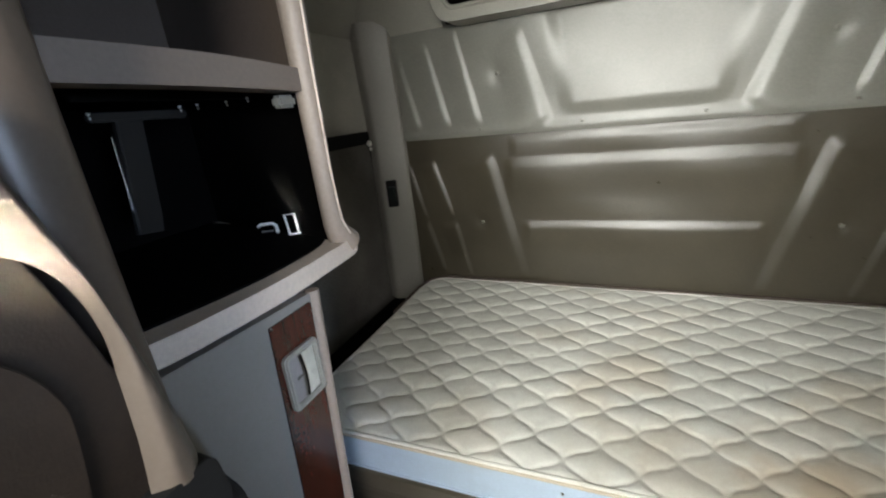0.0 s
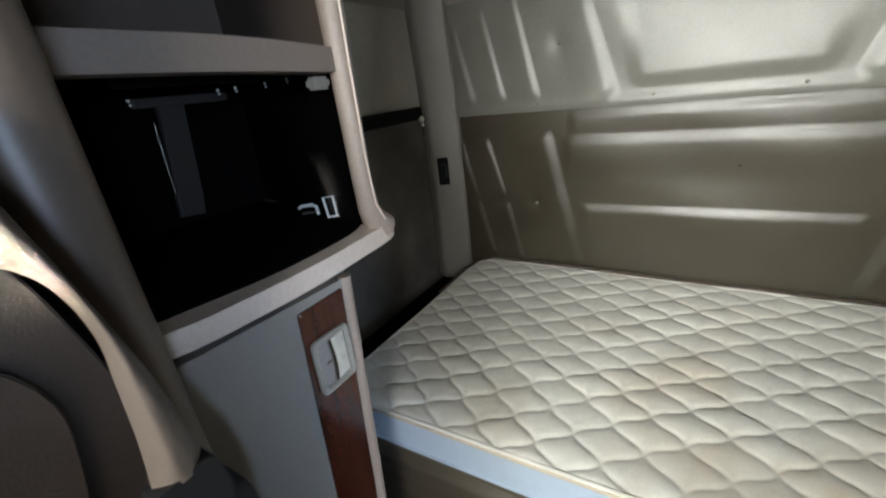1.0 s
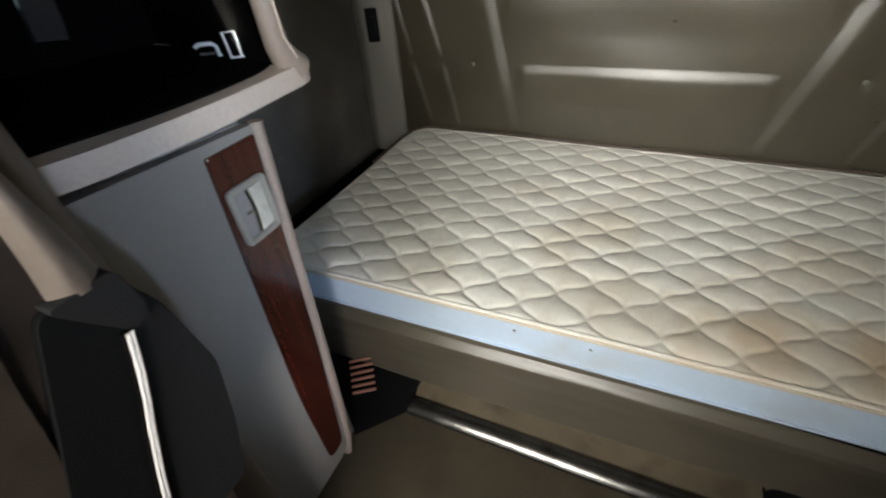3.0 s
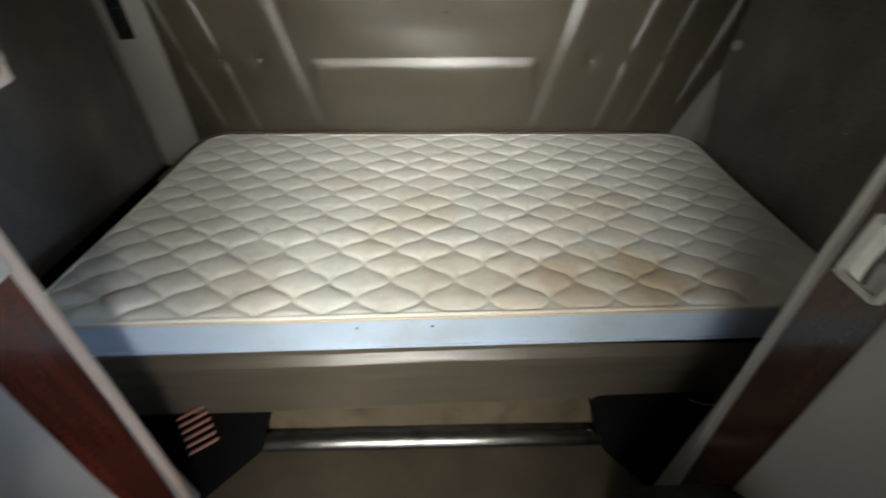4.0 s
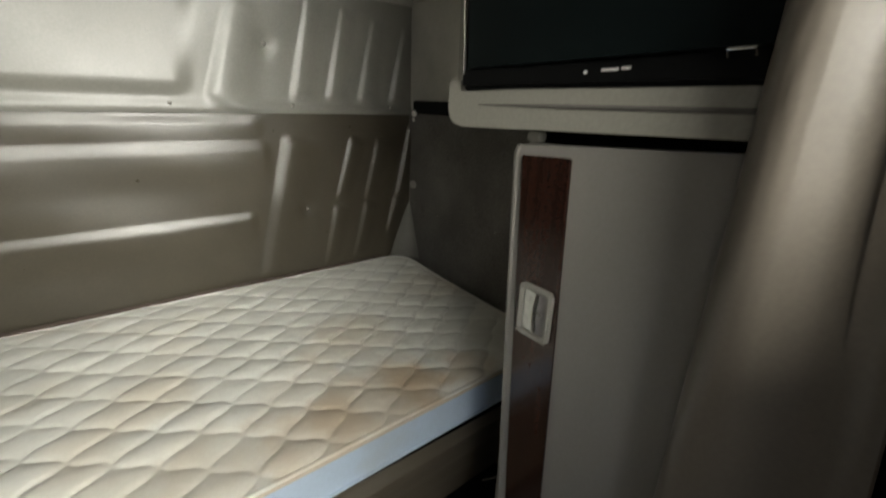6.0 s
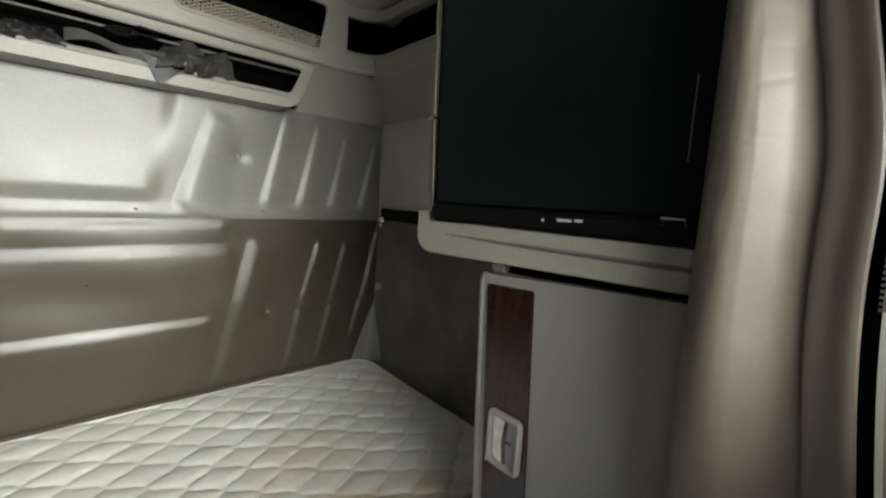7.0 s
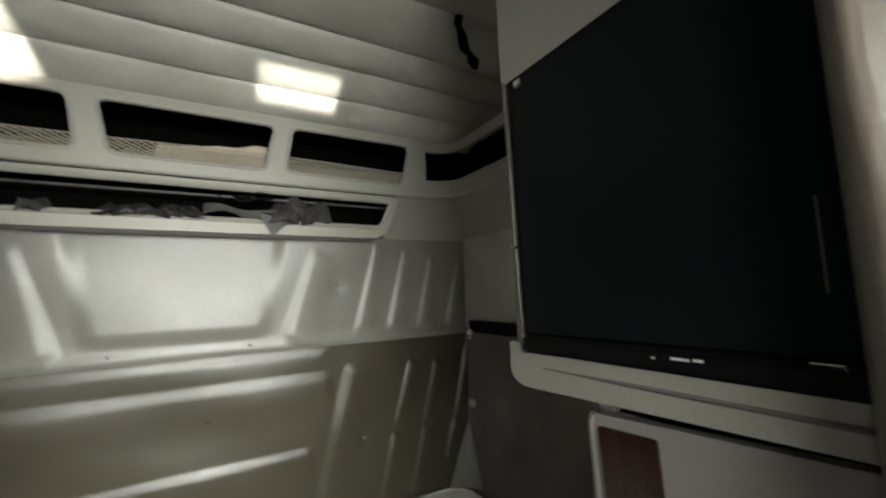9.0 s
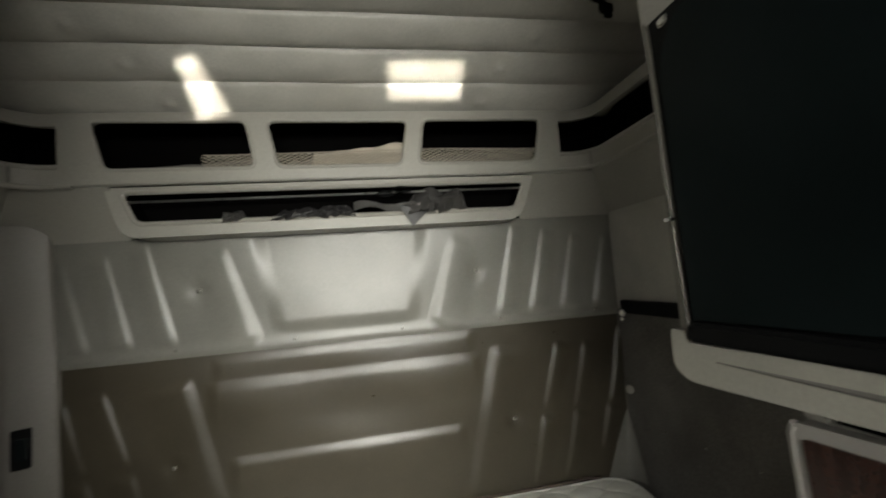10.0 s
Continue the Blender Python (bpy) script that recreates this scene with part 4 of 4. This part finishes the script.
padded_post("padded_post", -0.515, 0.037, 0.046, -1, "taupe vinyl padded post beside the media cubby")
rp = thing("padded_post", (0.60, 0.01, 0), "taupe vinyl padded post lit from the cab", "post", "sleeper opening posts")
RP = rounded([(0.580, 0.056), (0.560, 0.040), (0.560, 0.016), (0.591, -0.032), (0.584, -0.072), (0.630, -0.078), (0.672, -0.070), (0.672, 0.056)], [0.012, 0.02, 0.028, 0.05, 0.01, 0.02, 0.02, 0.02], 9)
CREASES = [(1.352, 0.25), (1.375, 0.1), (1.405, 0.5), (1.418, 0.15), (1.452, 0.3), (1.470, -0.2), (1.505, 0.2), (1.548, 0.1)]


def curtain_edge(z):
    return -0.080 + 0.036 * smooth01(1.36, 1.64, z) + 0.05 * smooth01(1.64, 2.1, z) - 0.045 * smooth01(1.32, 0.8, z)


def post_skin(z, k):
    u, v = RP[k % len(RP)]
    v = 0.056 - (0.056 - v) * (0.050 - curtain_edge(z)) / 0.132
    w = 0.002 * noise.noise((k * 0.12, z * 1.5, 1)) + 0.0004 * noise.noise((k * 0.3, z * 26, 4)) * smooth01(1.1, 1.4, z)
    for n, (zc, lean) in enumerate(CREASES):
        w -= 0.0005 * math.exp(-((z - zc - lean * (v - 0.01) - 0.002 * noise.noise((k * 0.4, n, 0))) / 0.0022) ** 2) * max(0.0, noise.noise((k * 0.15, n * 3.1, 7)) + 0.35)
    return (u - w, v - w * 0.6, z)


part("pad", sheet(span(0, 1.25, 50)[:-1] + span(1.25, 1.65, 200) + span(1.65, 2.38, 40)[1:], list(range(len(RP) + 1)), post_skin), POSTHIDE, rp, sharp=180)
for name, x0, x1, y0, y1 in (("partition_left", -1.2, -0.53, 0.0, 0.02), ("partition_right", 0.64, 1.2, -0.02, 0.0)):
    structure(name, block(x0, x1, y0, y1, 0, 2.4, 0.004), WALLPAINT, "partition between cab and sleeper", "wall")

# curtain gathered at the right post, with a zip along its edge
cur = thing("privacy_curtain", (0.60, -0.05, 0.25), "dark brown vinyl privacy curtain gathered by the post, with zip", "curtain")
zs = span(0.25, 2.2, 80)
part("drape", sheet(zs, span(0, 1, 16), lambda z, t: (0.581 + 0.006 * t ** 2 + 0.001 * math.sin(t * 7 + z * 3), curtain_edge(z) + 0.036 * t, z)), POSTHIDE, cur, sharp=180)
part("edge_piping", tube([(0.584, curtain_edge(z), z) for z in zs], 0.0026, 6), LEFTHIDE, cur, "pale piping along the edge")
part("zip_tape", sheet(zs, span(0, 1, 4), lambda z, t: (0.586 - 0.004 * t, curtain_edge(z) - 0.002 - 0.012 * t, z)), MATT, cur, "black zip tape")
for side in (0, 1):
    bm = bmesh.new()
    for i in range(170):
        z = 1.265 + 0.0055 * i
        p = Vector((0.5815, curtain_edge(z) - 0.0135 - 0.0035 * side, z + 0.00275 * side))
        bmesh.ops.create_cube(bm, size=1, matrix=Matrix.LocRotScale(p, None, (0.003, 0.005, 0.0027)))
    tagged(part("zip_teeth", bm, CHROME, cur, "bright metal zip teeth"), kind="stuff")
part("facing", sheet(zs, span(0, 1, 6), lambda z, t: (0.583 + 0.03 * t, curtain_edge(z) - 0.019 - 0.05 * t, z)), BEIGEHIDE, cur, "beige facing beyond the zip")

# ---- seat ----
seat = thing("seat", (-0.62, -0.12, 0), "dark brown leather truck seat with a beige shoulder bolster", "seat")
BACK = [(-0.075, 1.375), (-0.045, 1.345), (-0.026, 1.300), (-0.01, 1.245), (0.005, 1.175), (0.016, 1.11), (0.022, 1.045), (0.03, 0.95), (0.015, 0.8), (0.0, 0.55), (-0.02, 0.40),
        (-0.20, 0.40), (-0.22, 0.7), (-0.235, 1.0), (-0.25, 1.25), (-0.22, 1.34), (-0.15, 1.378)]
part("backrest", plate(rounded(BACK, 0.03, 3), [], lambda u, v, w: (w, u, v), -0.86, -0.415, 0.025), LEATHER, seat, "dark brown leather backrest")
SCUFFS = [[(-0.087, 1.080), (-0.093, 1.055), (-0.098, 1.033), (-0.104, 1.005), (-0.113, 0.972)], [(-0.125, 1.039), (-0.130, 1.018), (-0.135, 0.998)], [(-0.059, 1.114), (-0.055, 1.109), (-0.051, 1.107)]]
OUT = [(-0.16, 1.415), (-0.10, 1.410), (-0.045, 1.380), (-0.016, 1.337), (-0.001, 1.285), (0.010, 1.238), (0.026, 1.165), (0.036, 1.10), (0.041, 1.053)]
INN = [(-0.16, 1.315), (-0.10, 1.305), (-0.045, 1.288), (-0.019, 1.271), (-0.004, 1.246), (0.004, 1.205), (0.002, 1.16), (-0.002, 1.10), (-0.008, 1.052)]


def along(pts, t):
    k = min(int(t), len(pts) - 2)
    f = t - k
    p = [Vector(pts[max(0, min(len(pts) - 1, k + j))]) for j in (-1, 0, 1, 2)]
    return 0.5 * (2 * p[1] + (p[2] - p[0]) * f + (2 * p[0] - 5 * p[1] + 4 * p[2] - p[3]) * f * f + (3 * p[1] - p[0] - 3 * p[2] + p[3]) * f ** 3)


def bolster(t, q):
    o, i = along(OUT, t), along(INN, t)
    if q <= 1:
        p = i.lerp(o, q)
        x = -0.418 + 0.026 * math.sin(math.pi * min(1, q * 0.93 + 0.07)) ** 0.7
    else:
        p = o + (o - i).normalized() * 0.002 * (1 - q)
        x = -0.418 - 0.10 * (q - 1)
    x += 0.0015 * noise.noise((t * 3, q * 5, 2))
    return (x, p.x, p.y)


part("bolster", sheet(span(0, 8, 64), span(0, 1, 18) + span(1, 2, 4)[1:], bolster), BEIGEHIDE, seat, "worn beige leather shoulder bolster", sharp=70)
for run in SCUFFS:
    part("scuff", tube([(-0.4068, y, z) for y, z in run], 0.0005, 5), SEAMHIDE, seat, "pale worn scratch")
part("side_panel", plate(rounded([(-0.028, 1.175), (-0.037, 1.103), (-0.055, 1.026), (-0.070, 0.954), (-0.084, 0.885), (-0.110, 0.78), (-0.13, 0.62), (-0.20, 0.62), (-0.225, 1.0), (-0.215, 1.22), (-0.06, 1.235)], [0.03, 0.05, 0.05, 0.05, 0.05, 0.05, 0.02, 0.02, 0.05, 0.05, 0.06], 4), [], lambda u, v, w: (w + 0.0015 * noise.noise((u * 25, v * 25, 1)), u, v), -0.425, -0.407, 0.007), LEATHER, seat, "padded dark leather side panel")
part("bolster_cap", plate(rounded([(-0.018, 1.056), (0.042, 1.058), (0.049, 1.002), (0.028, 0.988), (0.004, 1.022)], [0.01, 0.012, 0.014, 0.01, 0.02]), [], lambda u, v, w: (w, u, v), -0.43, -0.393, 0.010), COVER, seat, "dark leather end cap under the bolster")
part("cushion", block(-0.87, -0.40, -0.72, -0.15, 0.30, 0.46, 0.05, 4), LEATHER, seat)
part("pedestal", block(-0.80, -0.48, -0.60, -0.20, 0.0, 0.31, 0.02), BLACK, seat)
part("lower_cover", plate(rounded([(0.030, 1.052), (0.020, 0.995), (0.0, 0.91), (-0.04, 0.82), (-0.06, 0.60), (-0.16, 0.60), (-0.12, 0.82), (-0.022, 1.05)], 0.012), [], lambda u, v, w: (w, u, v), -0.43, -0.404, 0.010), BLACK, seat, "black lower side cover")
part("rear_cover", plate(rounded([(0.040, 1.050), (0.066, 0.985), (0.080, 0.87), (0.060, 0.765), (0.03, 0.66), (-0.058, 0.66), (-0.038, 0.82), (0.002, 0.91), (0.022, 0.995)], 0.014), [], lambda u, v, w: (w, u, v), -0.50, -0.408, 0.012), COVER, seat, "charcoal rear cover")
ZIP = [(0.022, 0.990), (0.015, 0.965), (0.007, 0.939), (-0.004, 0.908), (-0.016, 0.878), (-0.038, 0.817), (-0.06, 0.75)]
part("zip_tape", tube([(-0.400, y, z) for y, z in ZIP], 0.0075, 8, flat=0.3, up=(1, 0, 0)), MATT, seat, "black zip tape")
for d in (-0.0022, 0.0022):
    part("zip_row", tube([(-0.3965, y + d, z) for y, z in ZIP], 0.0019, 6), PLATED, seat, "bright metal zip row")

# second seat, unseen, placed and widened to shade the right post and cabinet
copy_thing(seat, Matrix.LocRotScale(seat.matrix_basis.translation + Vector((1.19, -0.45, 0.0)), None, (1.25, 1.0, 0.96)))

# ---- things in the overhead shelf ----
net = thing("storage_net", (0.0, 1.535, 1.86), "beige elastic storage net across the shelf openings", "net")
bm = bmesh.new()


def strand(p, q, r=0.0011):
    p, q = Vector(p), Vector(q)
    d = (q - p).normalized()
    a = d.cross(Vector((0, 1, 0))).normalized() * r
    b = Vector((0, r, 0))
    vs = [bm.verts.new(v) for v in (p + a, p + b, p - a, p - b, q + a, q + b, q - a, q - b)]
    for i in range(4):
        bm.faces.new((vs[i], vs[(i + 1) % 4], vs[4 + (i + 1) % 4], vs[4 + i]))


NZ0, NZ1, NW, NH = 1.866, 1.945, 0.0125, 0.0056


def net_point(i, k):
    x = -0.46 + NW * i
    return (x + 0.0012 * noise.noise((i, k, 0)), 1.518 + 0.005 * math.sin(x * 9), NZ0 + NH * k + 0.0035 * noise.noise((x * 12, k * 0.4, 3)))


for i in range(104):
    for k in range(14):
        if (i + k) % 2 == 0:
            strand(net_point(i, k), net_point(i + 1, k + 1), 0.0016)
            strand(net_point(i, k), net_point(i - 1, k + 1), 0.0016)
tagged(part("mesh", bm, NETTING, net, "diamond netting"), kind="stuff")
part("top_cord", tube([(x, 1.520 + 0.004 * math.sin(x * 9), NZ1 + 0.002 + 0.004 * math.sin(x * 6)) for x in span(-0.47, 0.84, 50)], 0.0018, 6), NETTING, net)


def paper(name, x0, x1, y0, z0, z1, mat, label, category, curl=0.012, seed=0.0):
    t = thing(name, ((x0 + x1) / 2, y0, z0), label, category)
    f = lambda u, v: (x0 + (x1 - x0) * u, y0 + 0.03 * v + 0.008 * noise.noise((u * 6, v * 3, seed)), z0 + (z1 - z0) * v * (0.75 + 0.35 * u) + curl * noise.noise((u * 5, v, seed + 2)))
    bm = sheet(span(0, 1, 30), span(0, 1, 8), f)
    got = bmesh.ops.extrude_face_region(bm, geom=bm.faces[:])
    bmesh.ops.translate(bm, verts=[v for v in got["geom"] if isinstance(v, bmesh.types.BMVert)], vec=(0, 0.004, 0))
    part("sheet", bm, mat, t)
    return t


paper("folded_papers", -0.09, 0.262, 1.545, 1.862, 1.985, PAPER, "crumpled cream papers stuffed behind the net", "papers", 0.012, 1.0)
paper("plastic_bag", -0.22, -0.02, 1.565, 1.862, 1.945, PALE, "pale plastic bag folded behind the net", "bag", 0.010, 5.0)
paper("folded_blanket", 0.30, 0.80, 1.535, 1.862, 1.945, GREYCLOTH, "grey folded blanket in the shelf", "blanket", 0.006, 9.0)
paper("grey_towel", -0.70, -0.26, 1.54, 1.862, 1.935, GREYCLOTH, "grey towel folded in the shelf", "towel", 0.006, 12.0)


# crumpled bag and belt in the slot
def crumple(name, x0, x1, base, height, seed, label, category, mat, folds=1.5):
    """A heap of creased cloth: sharp ridges running across each other."""
    t = thing(name, ((x0 + x1) / 2, 1.55, 1.69), label, category)

    def crease(u, v, s):
        return 1 - 2 * abs(noise.noise((u, v, s)))

    def f(u, v):
        env = min(1.0, 5 * u, 5 * (1 - u)) ** 0.6
        ax = (x0 + (x1 - x0) * u)
        n1 = noise.noise((ax * 14, v * 1.5, seed))
        n2 = crease(ax * 15 + v * 1.6, v * 1.4 - ax * 7, seed + 3)
        n3 = crease(ax * 24 - v * 2, v * 2.6 + ax * 11, seed + 6)
        z = 1.689 + (base + height * (0.5 + 0.6 * n1)) * env * math.sin(math.pi * min(1, v * 0.7))
        y = 1.530 + 0.085 * v ** 1.5 - folds * (0.034 * n2 + 0.009 * n3) * env
        return (ax + 0.008 * n3 * folds, y, max(1.686, z + 0.010 * n3 * env))
    part("cloth", sheet(span(0, 1, 130), span(0, 1, 44), f), mat, t, sharp=28)
    return t


bag = crumple("nylon_bag", 0.235, 0.49, 0.055, 0.055, 1.7, "crumpled grey nylon bag spilling from the slot", "bag", BAGCLOTH, 2.1)
bm = bmesh.new()
tri = [(0.225, 1.500, 1.728), (0.362, 1.500, 1.722), (0.300, 1.484, 1.706), (0.272, 1.488, 1.640)]
vs = [bm.verts.new(p) for p in tri]
back = [bm.verts.new((p[0], p[1] + 0.006, p[2] + 0.002)) for p in tri]
for loop in ((0, 2, 3), (1, 3, 2), (0, 1, 2)):
    bm.faces.new([vs[i] for i in loop]), bm.faces.new([back[i] for i in reversed(loop)])
part("corner_flap", bm, DARKCLOTH, bag, "grey cloth corner hanging over the lip")
part("buckle", tube([(0.14, 1.513, 1.775), (0.165, 1.51, 1.785), (0.20, 1.51, 1.782), (0.205, 1.512, 1.770), (0.17, 1.511, 1.765)], 0.005, 8, closed=True, up=(0, 1, 0)), BLACK, bag, "black plastic buckle")
part("buckle", tube([(0.20, 1.512, 1.79), (0.225, 1.51, 1.80), (0.27, 1.51, 1.797), (0.275, 1.512, 1.784), (0.23, 1.511, 1.778)], 0.005, 8, closed=True, up=(0, 1, 0)), BLACK, bag, "black plastic buckle")


def belt(u, v):
    x = 0.055 + 0.235 * u
    mid = 1.722 + 0.014 * math.sin(u * 5.5 + 0.6) + 0.012 * u
    lean = 0.6 * math.sin(u * 7 + 1)
    return (x, 1.512 - 0.010 * math.sin(u * 9) + 0.020 * (v - 0.5) * lean, mid + 0.036 * (v - 0.5) * (0.75 + 0.25 * math.cos(u * 8)))


bm = sheet(span(0, 1, 40), span(0, 1, 4), belt)
got = bmesh.ops.extrude_face_region(bm, geom=bm.faces[:])
bmesh.ops.translate(bm, verts=[v for v in got["geom"] if isinstance(v, bmesh.types.BMVert)], vec=(0, 0.003, 0))
part("strap", bm, BAGCLOTH, bag, "wide grey webbing strap")
crumple("dark_jacket", -0.27, 0.09, 0.012, 0.045, 5.2, "dark crumpled jacket lying in the slot", "jacket", DARKCLOTH)
crumple("grey_rag", -0.42, -0.345, 0.02, 0.045, 8.8, "small grey rag in the slot", "rag", BAGCLOTH)

# strap hanging from the headliner
hook = thing("ceiling_strap", (0.81, 1.0, 2.35), "black webbing strap with a buckle hanging from the headliner", "strap")
HANG = [(0.797, 2.352), (0.791, 2.318), (0.796, 2.288), (0.806, 2.258), (0.818, 2.232), (0.838, 2.206)]
bm = sheet(span(0, len(HANG) - 1, 30), span(-1, 1, 4), lambda t, v: (lambda k, f: (HANG[k][0] + (HANG[k + 1][0] - HANG[k][0]) * f + 0.017 * v, 1.0 + 0.006 * math.sin(t * 2.1) + 0.004 * v * math.sin(t * 1.4), HANG[k][1] + (HANG[k + 1][1] - HANG[k][1]) * f + 0.004 * v))(min(int(t), len(HANG) - 2), t - min(int(t), len(HANG) - 2)))
got = bmesh.ops.extrude_face_region(bm, geom=bm.faces[:])
bmesh.ops.translate(bm, verts=[v for v in got["geom"] if isinstance(v, bmesh.types.BMVert)], vec=(0, 0.0025, 0))
part("webbing", bm, MATT, hook)
part("buckle", merge(block(0.822, 0.866, 0.992, 1.010, 2.182, 2.214, 0.006), block(0.834, 0.862, 0.995, 1.007, 2.168, 2.186, 0.004)), BLACK, hook, "black plastic buckle")

part("edge_seam", tube([(-1.192, 1.600, 1.215), (-1.191, 1.617, 1.19), (-1.190, 1.622, 1.14), (-1.190, 1.624, 0.5)], 0.0035, 6), MATT, bpy.data.objects["wall_left"], "dark edge of the felt lining")

# small marks on the felt: pins
for y, z in ((1.227, 0.78), (1.022, 0.79), (1.42, 0.77)):
    part("pin", dome((1.190, y, z), 0.0045, 0.003, (-1, 0, 0)), CHROME, bpy.data.objects["wall_right"], "bright panel pin")
part("pin", dome((1.184, 1.62, 0.885), 0.020, 0.005, (-1, -0.5, 0)), SHELL, bpy.data.objects["wall_right"], "pale round plug")

# gathered gusset in the corner over the mattress, widening downwards; pale colour stands for caught light
def gusset(z, t):
    k = (0.786 - z) / 0.27
    r = 0.004 + 0.115 * k ** 0.9
    a = math.pi / 2 * t
    return (1.190 - r * (1 - math.sin(a)), 1.664 - 0.75 * r * (1 - math.cos(a)) - 0.004 * math.sin(t * 9) * k, z)


part("gusset", sheet(span(0.786, 0.50, 24), span(0, 1, 20), gusset), PALE, low, "gathered vinyl corner gusset, painted pale for the light it catches", sharp=80)
